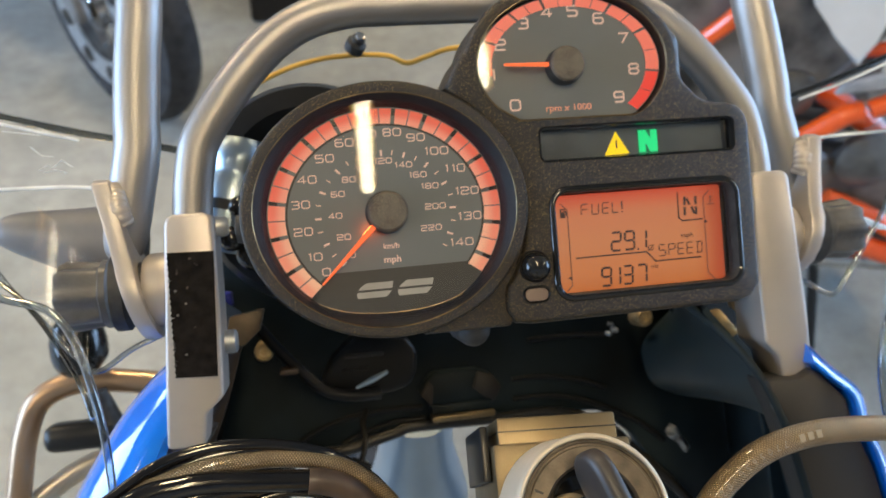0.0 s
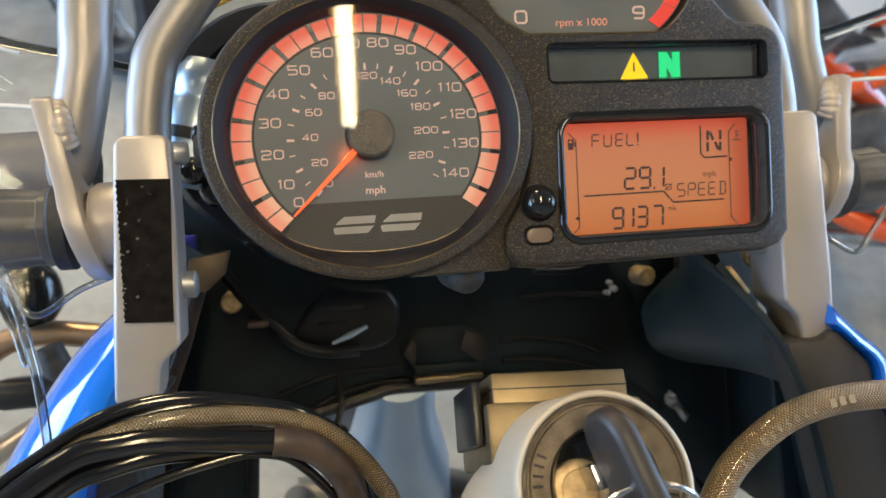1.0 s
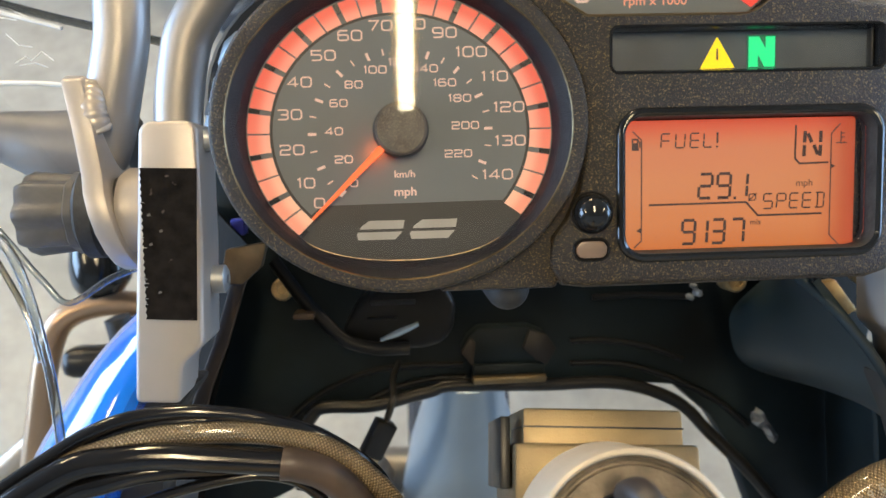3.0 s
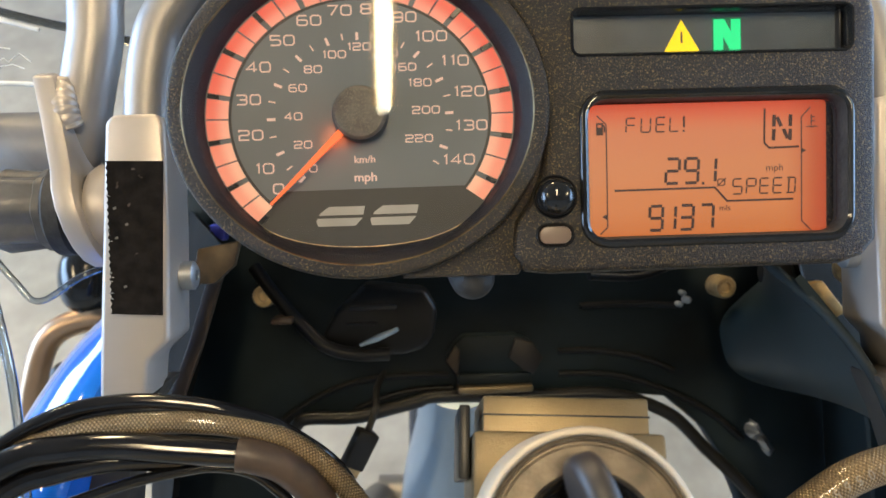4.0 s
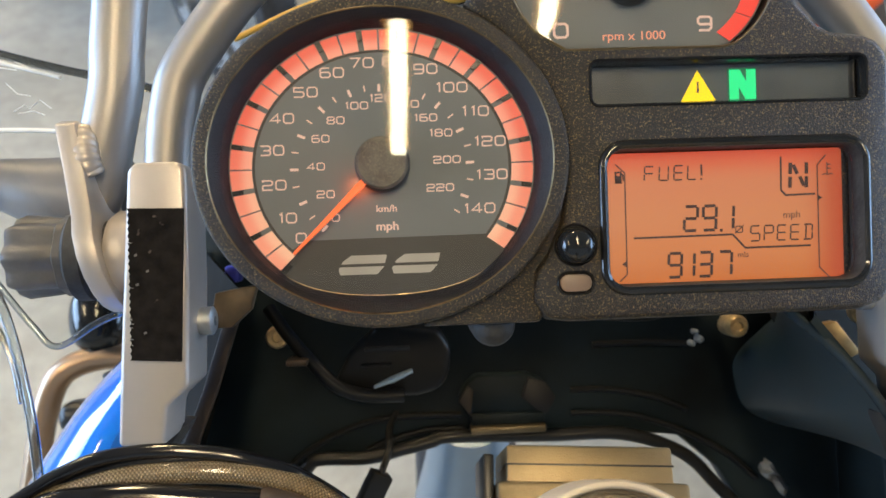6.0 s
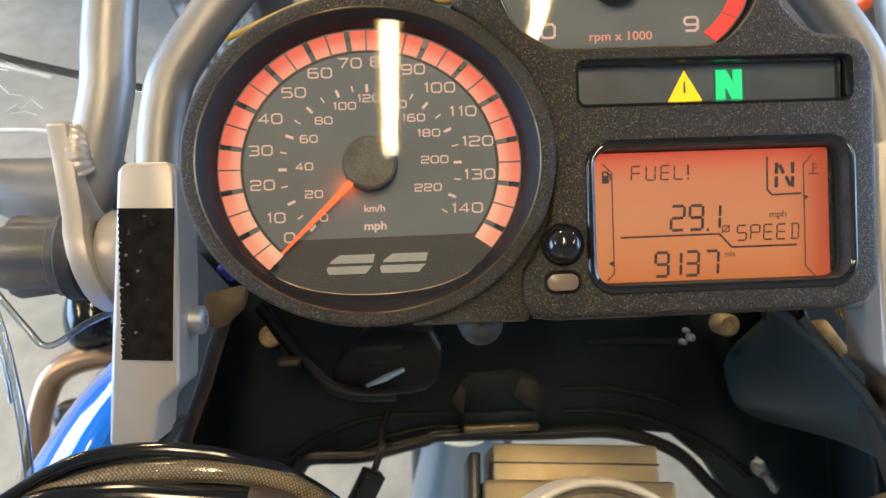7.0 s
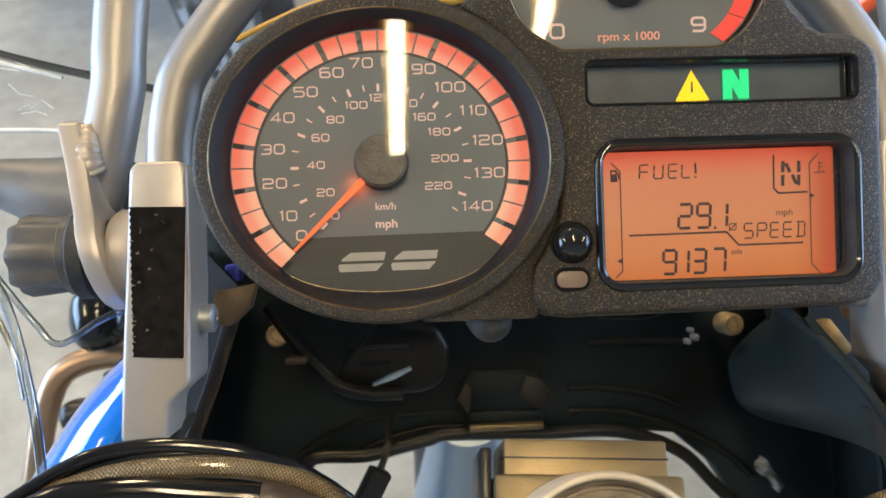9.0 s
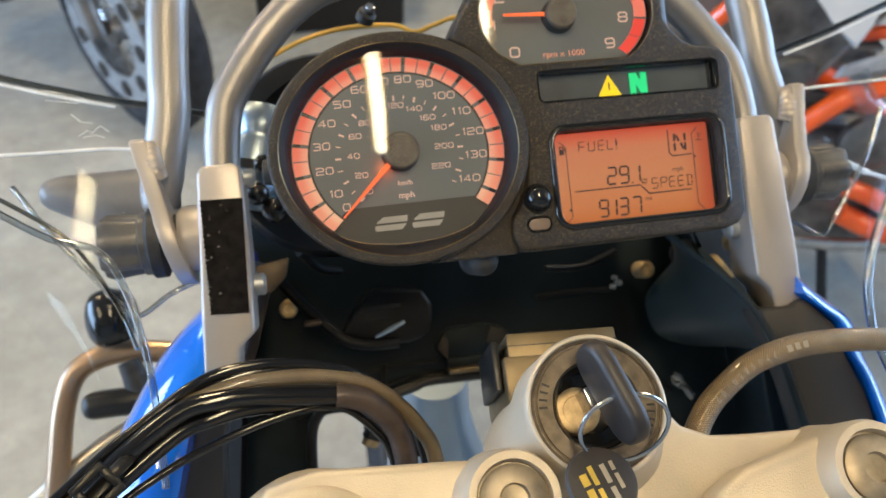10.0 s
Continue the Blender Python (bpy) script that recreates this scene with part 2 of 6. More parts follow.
M_VELCRO = shade("black_loop_tape", (0.011, 0.009, 0.008), 0.85, vary=0.3, scale=160, bump=0.6, bump_scale=3200, spec=0.12, relief=0.0003, speck=((0.13, 0.105, 0.095), 170, 0.69, 0.76))
M_FUNNEL = shade("black_funnel_plastic", (0.005, 0.0055, 0.008), 0.36, vary=0.25, bump=0.8, bump_scale=2000, spec=0.40, relief=0.0005)
M_BLUE = shade("gloss_blue_paint", (0.004, 0.155, 0.72), 0.10, vary=0.08, scale=8, coat=1.0)
M_FAIR = shade("dark_grey_panel", (0.022, 0.020, 0.018), 0.5, vary=0.12, scale=15, bump=0.3, bump_scale=1500)
M_BLACKP = shade("black_inner_panel", (0.009, 0.0155, 0.019), 0.5, vary=0.4, scale=14, spec=0.2)
M_BROWNP = shade("brown_black_strip", (0.045, 0.024, 0.010), 0.5, vary=0.25, scale=30)
M_FORK = shade("grey_fork_paint", (0.28, 0.34, 0.39), 0.36, 0.6, vary=0.06, scale=10)
M_BRAID = braid("braided_steel_hose", (0.36, 0.255, 0.135), 0.34, 0.6, 300.0)
M_LOCK = shade("dark_bronze_ring", (0.105, 0.082, 0.056), 0.4, 0.4, vary=0.3, scale=150, bump=0.2)
M_KNOB = shade("grey_knob_plastic", (0.075, 0.072, 0.070), 0.35, vary=0.3, scale=60, bump=0.3, bump_scale=600)
M_CABLE = shade("gloss_black_cable", (0.006, 0.006, 0.007), 0.13, vary=0.25, scale=60)
M_SHRINK = shade("brown_black_sleeve", (0.05, 0.035, 0.028), 0.4, vary=0.3, scale=90)
M_WHITEPRINT = shade("pale_print", (0.30, 0.26, 0.20), 0.5, vary=0.1)
M_KEY = shade("black_key_plastic", (0.022, 0.019, 0.018), 0.45, vary=0.2)
M_GOLD = shade("gold_print", (0.65, 0.45, 0.08), 0.35, 0.3, vary=0.15)
M_CRASH = shade("tan_grey_tube", (0.40, 0.27, 0.17), 0.3, 0.7, vary=0.1, scale=10)
M_CRASHPALE = shade("pale_steel_tube", (0.52, 0.46, 0.38), 0.3, 0.7, vary=0.1, scale=10)
M_TYRE = shade("tyre_rubber", (0.016, 0.016, 0.018), 0.75, vary=0.3, scale=30, bump=0.5, bump_scale=200)
M_ENGINE = shade("dark_engine_metal", (0.15, 0.145, 0.14), 0.4, 0.6, vary=0.4, scale=12, bump=0.4, bump_scale=120)
M_KNOBPALE = shade("pale_grey_plastic", (0.36, 0.36, 0.37), 0.35, vary=0.15, scale=20)
M_INDICATOR = shade("satin_grey_plastic", (0.165, 0.160, 0.160), 0.36, vary=0.12, scale=30)
M_BIKEGREY = shade("grey_black_plastic", (0.14, 0.124, 0.114), 0.38, vary=0.45, scale=14, bump=0.3, bump_scale=90)
M_ORANGE = shade("orange_paint", (0.85, 0.10, 0.01), 0.3, vary=0.08, scale=10, coat=0.8)
M_WHITE = shade("white_paint", (0.78, 0.76, 0.74), 0.3, vary=0.05, scale=10, coat=0.7)
M_FRAMEBLUE = shade("dark_blue_paint", (0.03, 0.035, 0.10), 0.3, vary=0.1, scale=10, coat=0.6)
M_WALL = shade("grey_wall_paint", (0.40, 0.39, 0.37), 0.7, vary=0.05, scale=1.5, bump=0.3, bump_scale=60)
M_CEIL = shade("ceiling_paint", (0.22, 0.205, 0.185), 0.8, vary=0.04, scale=1.0)
M_TUBELAMP = glow("fluorescent_tube", (1.0, 0.86, 0.68), 8.0)
M_DIFFUSER = glow("yellow_lit_diffuser", (1.0, 0.62, 0.14), 9.0)
M_DIFFUSEREDGE = glow("amber_lit_diffuser_edge", (1.0, 0.50, 0.08), 3.0)
M_SHADEDBLACK = shade("shaded_black_plastic", (0.004, 0.0042, 0.0045), 0.6, vary=0.3, scale=20, spec=0.06)
M_DARKWIRE = shade("satin_dark_loom", (0.006, 0.0062, 0.0066), 0.42, vary=0.3, scale=60, spec=0.3)
M_BROWNMID = shade("brown_metal", (0.026, 0.016, 0.008), 0.5, 0.2, vary=0.2, scale=40)
M_BROWNDARK = shade("dark_brown_metal", (0.011, 0.0085, 0.007), 0.5, 0.2, vary=0.2, scale=40)
M_ZINCSHADED = shade("shaded_zinc", (0.10, 0.07, 0.04), 0.45, 0.4, vary=0.2, scale=90)
M_ZINC = shade("orange_yellow_zinc", (0.36, 0.22, 0.075), 0.42, 0.5, vary=0.2, scale=120)
M_BOLT = shade("dull_bronze_bolt", (0.30, 0.25, 0.18), 0.4, 0.6, vary=0.18, scale=120)
M_BATTEN = shade("white_metal_batten", (0.8, 0.8, 0.78), 0.4, vary=0.04)


def floor_material():
    """Pale trowelled concrete with cloudy stains, scuffs and fine grit."""
    m = shade("polished_concrete", (0.312, 0.322, 0.308), 0.42, vary=0.10, scale=2.2, bump=0.25, bump_scale=220)
    nt = m.node_tree
    b = nt.nodes["Principled BSDF"]
    old = b.inputs["Base Color"].links[0].from_socket
    co = nt.nodes.new("ShaderNodeTexCoord")
    n = nt.nodes.new("ShaderNodeTexNoise")
    n.inputs["Scale"].default_value, n.inputs["Detail"].default_value, n.inputs["Roughness"].default_value = 14, 10, 0.7
    nt.links.new(co.outputs["Object"], n.inputs["Vector"])
    r = nt.nodes.new("ShaderNodeMapRange")
    r.inputs["From Min"].default_value, r.inputs["From Max"].default_value = 0.3, 0.7
    r.inputs["To Min"].default_value, r.inputs["To Max"].default_value = 0.72, 1.12
    nt.links.new(n.outputs["Fac"], r.inputs["Value"])
    mx = nt.nodes.new("ShaderNodeMix")
    mx.data_type, mx.blend_type = "RGBA", "MULTIPLY"
    mx.inputs["Factor"].default_value = 1.0
    nt.links.new(old, mx.inputs["A"])
    nt.links.new(r.outputs["Result"], mx.inputs["B"])
    nt.links.new(mx.outputs["Result"], b.inputs["Base Color"])
    return m


M_FLOOR = floor_material()


# ---- building helpers ----
def thing(name, m, label, category, group="", kind=""):
    ob = new(name)
    ob.matrix_world = m
    ob.empty_display_size = 0.02
    return tagged(ob, label, category, group, kind)


def part(name, bm, material, parent=None, label="", smooth=True, k=MM):
    """Links a bmesh, drawn in millimetres unless k says otherwise, as one mesh under its thing or part."""
    me = bpy.data.meshes.new(name)
    if k != 1:
        bmesh.ops.scale(bm, vec=(k, k, k), verts=bm.verts)
    bmesh.ops.recalc_face_normals(bm, faces=bm.faces)
    bm.to_mesh(me)
    bm.free()
    me.materials.append(material)
    if smooth:
        for p in me.polygons:
            p.use_smooth = True
        me.set_sharp_from_angle(angle=radians(38))
    ob = new(name, me)
    if parent is not None:
        ob.parent = parent
    return tagged(ob, label)


def bevelled(bm, width, seg=2, angle=30):
    edges = [e for e in bm.edges if len(e.link_faces) == 2 and e.calc_face_angle(0) > radians(angle)]
    bmesh.ops.bevel(bm, geom=edges, offset=width, segments=seg, affect="EDGES", profile=0.5, clamp_overlap=True)
    return bm


def box(x0, x1, y0, y1, z0, z1, bev=1.0, seg=2):
    bm = bmesh.new()
    bmesh.ops.create_cube(bm, size=1.0)
    for v in bm.verts:
        v.co = Vector((x0 + (v.co.x + 0.5) * (x1 - x0), y0 + (v.co.y + 0.5) * (y1 - y0), z0 + (v.co.z + 0.5) * (z1 - z0)))
    return bevelled(bm, bev, seg) if bev else bm


def prism(outline, z0, z1, bev=0.0, seg=2, m=None):
    """A flat outline, given round once, raised from z0 to z1."""
    bm = bmesh.new()
    low = [bm.verts.new((x, y, z0)) for x, y in outline]
    high = [bm.verts.new((x, y, z1)) for x, y in outline]
    n = len(outline)
    bm.faces.new(low[::-1])
    bm.faces.new(high)
    for i in range(n):
        bm.faces.new((low[i], low[(i + 1) % n], high[(i + 1) % n], high[i]))
    bmesh.ops.recalc_face_normals(bm, faces=bm.faces)
    if bev:
        bevelled(bm, bev, seg, 40)
    if m is not None:
        bm.transform(m)
    return bm


def rrect(x0, x1, y0, y1, r, n=6):
    pts = []
    for cx, cy, a in ((x1 - r, y1 - r, 0), (x0 + r, y1 - r, 90), (x0 + r, y0 + r, 180), (x1 - r, y0 + r, 270)):
        for i in range(n + 1):
            b = radians(a + 90 * i / n)
            pts.append((cx + r * math.cos(b), cy + r * math.sin(b)))
    return pts


def oval(cx, cy, a, b, n=96, start=0.0, end=360.0):
    full = abs(end - start) >= 360
    return [(cx + a * math.cos(radians(start + (end - start) * i / (n if full else n - 1))), cy + b * math.sin(radians(start + (end - start) * i / (n if full else n - 1)))) for i in range(n)]


def grown(outline, d):
    """The outline moved out by d along its own normals (counter-clockwise outlines grow)."""
    out, n = [], len(outline)
    for i in range(n):
        a, b, c = Vector(outline[i - 1]), Vector(outline[i]), Vector(outline[(i + 1) % n])
        t1, t2 = (b - a).normalized(), (c - b).normalized()
        nn = Vector((t1.y + t2.y, -t1.x - t2.x))
        nn = nn.normalized() if nn.length > 1e-6 else Vector((t1.y, -t1.x))
        out.append(tuple(b + nn * (d / max(0.5, nn.dot(Vector((t1.y, -t1.x)))))))
    return out


def stack(loops, close_top=False, close_bottom=False):
    """Skins outlines of equal count, each with its own height: [(outline, z), ...]."""
    bm = bmesh.new()
    rings = [[bm.verts.new((x, y, z)) for x, y in o] for o, z in loops]
    n = len(rings[0])
    for a, b in zip(rings, rings[1:]):
        for i in range(n):
            bm.faces.new((a[i], a[(i + 1) % n], b[(i + 1) % n], b[i]))
    if close_bottom:
        bm.faces.new(rings[0][::-1])
    if close_top:
        bm.faces.new(rings[-1])
    return bm


def holed(outer, holes, z_top, z_back, chamfer=1.5, hole_depth=5.0):
    """A moulded plate with a rounded rim and openings that go in to their own depth."""
    bm = bmesh.new()
    inner = grown(outer, -chamfer)
    top = [bm.verts.new((x, y, z_top)) for x, y in inner]
    loops = [top] + [[bm.verts.new((x, y, z_top)) for x, y in h] for h in holes]
    edges = []
    for lp in loops:
        edges += [bm.edges.new((lp[i], lp[(i + 1) % len(lp)])) for i in range(len(lp))]
    bmesh.ops.triangle_fill(bm, use_beauty=True, use_dissolve=False, edges=edges)
    mid = [bm.verts.new((x, y, z_top - 0.35 * chamfer)) for x, y in grown(outer, -chamfer * 0.35)]
    rim = [bm.verts.new((x, y, z_top - chamfer)) for x, y in outer]
    back = [bm.verts.new((x, y, z_back)) for x, y in outer]
    n = len(outer)
    for a, b in ((top, mid), (mid, rim), (rim, back)):
        for i in range(n):
            bm.faces.new((a[i], a[(i + 1) % n], b[(i + 1) % n], b[i]))
    bm.faces.new(back[::-1])
    for lp in loops[1:]:
        low = [bm.verts.new((v.co.x, v.co.y, z_top - hole_depth)) for v in lp]
        for i in range(len(lp)):
            bm.faces.new((lp[i], lp[(i + 1) % len(lp)], low[(i + 1) % len(lp)], low[i]))
        bm.faces.new(low)
    return bm


def spline(points, per=8):
    """A smooth run of points through those given."""
    p = [Vector(q) for q in points]
    p = [2 * p[0] - p[1]] + p + [2 * p[-1] - p[-2]]
    out = []
    for i in range(1, len(p) - 2):
        for j in range(per):
            t = j / per
            out.append(0.5 * (2 * p[i] + (p[i + 1] - p[i - 1]) * t + (2 * p[i - 1] - 5 * p[i] + 4 * p[i + 1] - p[i + 2]) * t * t + (3 * p[i] - p[i - 1] - 3 * p[i + 1] + p[i + 2]) * t**3))
    return out + [p[-2]]


def sweep(points, radius, seg=16, flat=1.0, bm=None):
    """A round bar or hose along points; radius a number or one for each point. It carries lengthwise UVs in metres."""
    bm = bm or bmesh.new()
    uv = bm.loops.layers.uv.verify()
    pts = [Vector(p) for p in points]
    rs = radius if isinstance(radius, (list, tuple)) else [radius] * len(pts)
    t0 = (pts[1] - pts[0]).normalized()
    side = t0.orthogonal().normalized()
    rings, along, d = [], [], 0.0
    for i, p in enumerate(pts):
        t = (pts[min(i + 1, len(pts) - 1)] - pts[max(i - 1, 0)]).normalized()
        side = (side - t * side.dot(t)).normalized()
        other = t.cross(side)
        rings.append([bm.verts.new(p + rs[i] * (math.cos(2 * math.pi * j / seg) * side + flat * math.sin(2 * math.pi * j / seg) * other)) for j in range(seg)])
        d += (p - pts[i - 1]).length if i else 0
        along.append(d)
    for i in range(len(rings) - 1):
        for j in range(seg):
            k = (j + 1) % seg
            f = bm.faces.new((rings[i][j], rings[i][k], rings[i + 1][k], rings[i + 1][j]))
            r = rs[i] * 2 * math.pi
            for lp, (a, b) in zip(f.loops, ((along[i], j), (along[i], j + 1), (along[i + 1], j + 1), (along[i + 1], j))):
                lp[uv].uv = (a * MM, b / seg * r * MM)
    bm.faces.new(rings[0][::-1])
    bm.faces.new(rings[-1])
    return bm


def lathe(profile, axis_m=None, seg=48, sx=1.0, sy=1.0):
    """A turned form: profile of (radius, height) about z."""
    bm = bmesh.new()
    rings = []
    for r, z in profile:
        if r < 1e-4:
            rings.append([bm.verts.new((0, 0, z))])
        else:
            rings.append([bm.verts.new((sx * r * math.cos(2 * math.pi * j / seg), sy * r * math.sin(2 * math.pi * j / seg), z)) for j in range(seg)])
    for a, b in zip(rings, rings[1:]):
        for j in range(seg):
            k = (j + 1) % seg
            if len(a) == 1 and len(b) == 1:
                continue
            if len(a) == 1:
                bm.faces.new((a[0], b[j], b[k]))
            elif len(b) == 1:
                bm.faces.new((a[j], a[k], b[0]))
            else:
                bm.faces.new((a[j], a[k], b[k], b[j]))
    if axis_m is not None:
        bm.transform(axis_m)
    return bm


def mm_pose(x, y, z, rx=0, ry=0, rz=0):
    return pose(x, y, z, rx, ry, rz)


def join(*bms):
    out = bms[0]
    for b in bms[1:]:
        me = bpy.data.meshes.new("join")
        b.to_mesh(me)
        b.free()
        out.from_mesh(me)
        bpy.data.meshes.remove(me)
    return out


def stroke(lines, width, z, thick=0.25):
    """Printed strokes: each line a run of points, drawn with square ends as thin raised bars."""
    bm = bmesh.new()
    for pts in lines:
        closed = len(pts) > 2 and pts[0] == pts[-1]
        core = [Vector(p) for p in (pts[:-1] if closed else pts)]
        n = len(core)
        left, right = [], []
        for i in range(n):
            prev = core[i - 1] if (i > 0 or closed) else None
            nxt = core[(i + 1) % n] if (i < n - 1 or closed) else None
            t1 = (core[i] - prev).normalized() if prev is not None else (nxt - core[i]).normalized()
            t2 = (nxt - core[i]).normalized() if nxt is not None else t1
            nn = Vector((-t1.y - t2.y, t1.x + t2.x))
            nn = nn.normalized() if nn.length > 1e-5 else Vector((-t1.y, t1.x))
            d = 0.5 * width / max(0.5, nn.dot(Vector((-t1.y, t1.x))))
            left.append(core[i] + nn * d)
            right.append(core[i] - nn * d)
        tops = [[bm.verts.new((p.x, p.y, z + thick)) for p in side] for side in (left, right)]
        for i in range(n if closed else n - 1):
            j = (i + 1) % n
            bm.faces.new((tops[0][i], tops[0][j], tops[1][j], tops[1][i]))
    return bm


def lettering(text, size, x, y, z, stretch=1.0, align="CENTER", bold=0.0, m=None):
    """A line of the built-in font as a mesh in millimetres."""
    cu = bpy.data.curves.new("lettering", "FONT")
    cu.body, cu.size, cu.align_x, cu.align_y, cu.offset = text, size, align, "CENTER", bold
    cu.resolution_u = 4
    ob = bpy.data.objects.new("lettering", cu)
    scene.collection.objects.link(ob)
    bpy.context.view_layer.update()
    me = bpy.data.meshes.new_from_object(ob.evaluated_get(bpy.context.evaluated_depsgraph_get()))
    bm = bmesh.new()
    bm.from_mesh(me)
    bpy.data.objects.remove(ob)
    bpy.data.curves.remove(cu)
    bpy.data.meshes.remove(me)
    bm.transform((m or Matrix.Identity(4)) @ Matrix.Translation((x, y, z)) @ Matrix.Diagonal((stretch, 1, 1, 1)))
    return bm


# square numerals of the dials, on a unit square
def _box(y0=0.0, y1=1.0, c=0.18):
    return [(c, y0), (1 - c, y0), (1, y0 + c), (1, y1 - c), (1 - c, y1), (c, y1), (0, y1 - c), (0, y0 + c), (c, y0)]


NUMERALS = {
    "0": [_box()],
    "1": [[(0.25, 0.85), (0.55, 1.0), (0.55, 0.0)]],
    "2": [[(0, 0.82), (0.0, 1.0), (0.85, 1.0), (1, 0.85), (1, 0.62), (0.85, 0.5), (0.15, 0.5), (0, 0.38), (0, 0.0), (1, 0.0)]],
    "3": [[(0, 1), (0.85, 1), (1, 0.85), (1, 0.62), (0.85, 0.5), (0.3, 0.5)], [(0.85, 0.5), (1, 0.38), (1, 0.15), (0.85, 0), (0, 0)]],
    "4": [[(0.75, 0), (0.75, 1), (0.0, 0.3), (1.05, 0.3)]],
    "5": [[(1, 1), (0, 1), (0, 0.56), (0.85, 0.56), (1, 0.42), (1, 0.15), (0.85, 0), (0, 0)]],
    "6": [[(0.95, 1), (0.18, 1), (0, 0.82), (0, 0.15), (0.15, 0), (0.85, 0), (1, 0.15), (1, 0.42), (0.85, 0.55), (0, 0.55)]],
    "7": [[(0, 1), (1, 1), (0.35, 0)]],
    "8": [_box(0, 0.52), _box(0.52, 1.0)],
    "9": [[(0.05, 0), (0.82, 0), (1, 0.18), (1, 0.85), (0.85, 1), (0.15, 1), (0, 0.85), (0, 0.58), (0.15, 0.45), (1, 0.45)]],
}


def numeral(text, cx, cy, h, z, wide=1.15, weight=0.17, gap=0.38):
    w = h * wide
    lines, x = [], 0.0
    for ch in text:
        cw = w * (0.55 if ch == "1" else 1.0)
        for ln in NUMERALS[ch]:
            lines.append([(x + (px * w if ch != "1" else px * w * 0.8), py * h) for px, py in ln])
        x += cw + gap * h
    x -= gap * h
    return stroke([[(cx - x / 2 + px, cy - h / 2 + py) for px, py in ln] for ln in lines], weight * h, z, 0.12)


# ---- the shop ----
def wall(name, outline_m, outer, holes, thick):
    """A wall with openings right through it, drawn flat in metres and then set up by outline_m."""
    bm = bmesh.new()
    front, back = [], []
    for loop in [outer] + holes:
        front.append([bm.verts.new((x, y, 0)) for x, y in loop])
        back.append([bm.verts.new((x, y, -thick)) for x, y in loop])
    for side in (front, back):
        edges = [bm.edges.new((lp[i], lp[(i + 1) % len(lp)])) for lp in side for i in range(len(lp))]
        bmesh.ops.triangle_fill(bm, use_beauty=True, edges=edges)
    for a, b in zip(front, back):
        for i in range(len(a)):
            j = (i + 1) % len(a)
            bm.faces.new((a[i], a[j], b[j], b[i]))
    bm.transform(outline_m)
    return tagged(part(name, bm, M_WALL, k=1, smooth=False), "grey painted plaster wall of the shop", "wall", kind="structure")


RX, RY0, RY1, RZ = 5.0, -4.0, 6.0, 3.2
bm = bmesh.new()
bmesh.ops.create_grid(bm, x_segments=2, y_segments=2, size=1.0)
for v in bm.verts:
    v.co = Vector((v.co.x * (RX + 0.2), 1.0 + v.co.y * 5.2, 0))
tagged(part("floor", bm, M_FLOOR, k=1, smooth=False), "pale grey polished concrete shop floor with scuffs", "floor", kind="structure")
for name, m, a, b, holes in (
    ("wall_north", pose(0, RY1, 0, 90, 0, 0), -RX, RX, []),
    ("wall_south", pose(0, RY0, 0, 90, 0, 180), -RX, RX, []),
    ("wall_west", pose(-RX, 1, 0, 90, 0, 90), -5.0, 5.0, [(-2.6, 1.8)]),
    ("wall_east", pose(RX, 1, 0, 90, 0, -90), -5.0, 5.0, [(-1.8, 2.6)]),
):
    wall(name, m, [(a, 0.004), (b, 0.004), (b, RZ), (a, RZ)], [[(h0, 0.7), (h1, 0.7), (h1, 2.7), (h0, 2.7)] for h0, h1 in holes], 0.2)
tagged(part("ceiling", box(-RX, RX, RY0, RY1, RZ + 0.004, RZ + 0.15, 0), M_CEIL, k=1, smooth=False), "grey painted ceiling", "ceiling", kind="structure")

batten = None
for tx, ty in TUBES:
    if batten is None:
        batten = thing("fluorescent_batten", pose(tx, ty, TUBE_Z), "white metal batten lamp with two fluorescent tubes", "ceiling lamp", "ceiling lamps")
        part("tray", box(-100, 100, -TUBE_LEN * 500 - 35, TUBE_LEN * 500 + 35, 40, 200, 4), M_BATTEN, batten)
        for sx in (-45, 45):
            part("tube", sweep([(sx, -TUBE_LEN * 500, 10), (sx, TUBE_LEN * 500, 10)], 13, 12), M_TUBELAMP, batten, "glowing fluorescent tube")
        part("diffuser", box(-74, 74, -TUBE_LEN * 500 - 10, TUBE_LEN * 500 + 10, 26, 31, 1), M_DIFFUSER, batten, "yellow-lit diffuser strip")
        part("diffuser_edge", box(-96, 96, -TUBE_LEN * 500 - 14, TUBE_LEN * 500 + 14, 32, 37, 1), M_DIFFUSEREDGE, batten, "amber-lit edge of the diffuser")
        for s in (-1, 1):
            part("end_socket", box(-66, 66, s * (TUBE_LEN * 500 + 18) - 8, s * (TUBE_LEN * 500 + 18) + 8, -6, 44, 2), M_BATTEN, batten)
    else:
        copy_thing(batten, pose(tx, ty, TUBE_Z))

# ---- instrument cluster ----
cluster = thing("instrument_cluster", G, "black motorcycle instrument cluster with lit dials and orange display", "instrument cluster")
DA, DB = 52.3, 47.6  # the speedometer's half width and half height
TC, TA, TB = (90.0, 62.0), 44.0, 32.0  # the rev counter
TELL = rrect(71.5, 165.6, 18.5, 33.0, 2.5)
LCDW = rrect(75.0, 164.5, -44.0, 4.2, 7)


def tach_outline(a, b, cut):
    """The rev counter's dial: an oval cut off flat at its foot, with slanting corners."""
    pts = [p for p in oval(TC[0], TC[1], a, b, 80, -46, 214)]
    return pts + [(TC[0] - a * 0.60, cut), (TC[0] + a * 0.60, cut)]


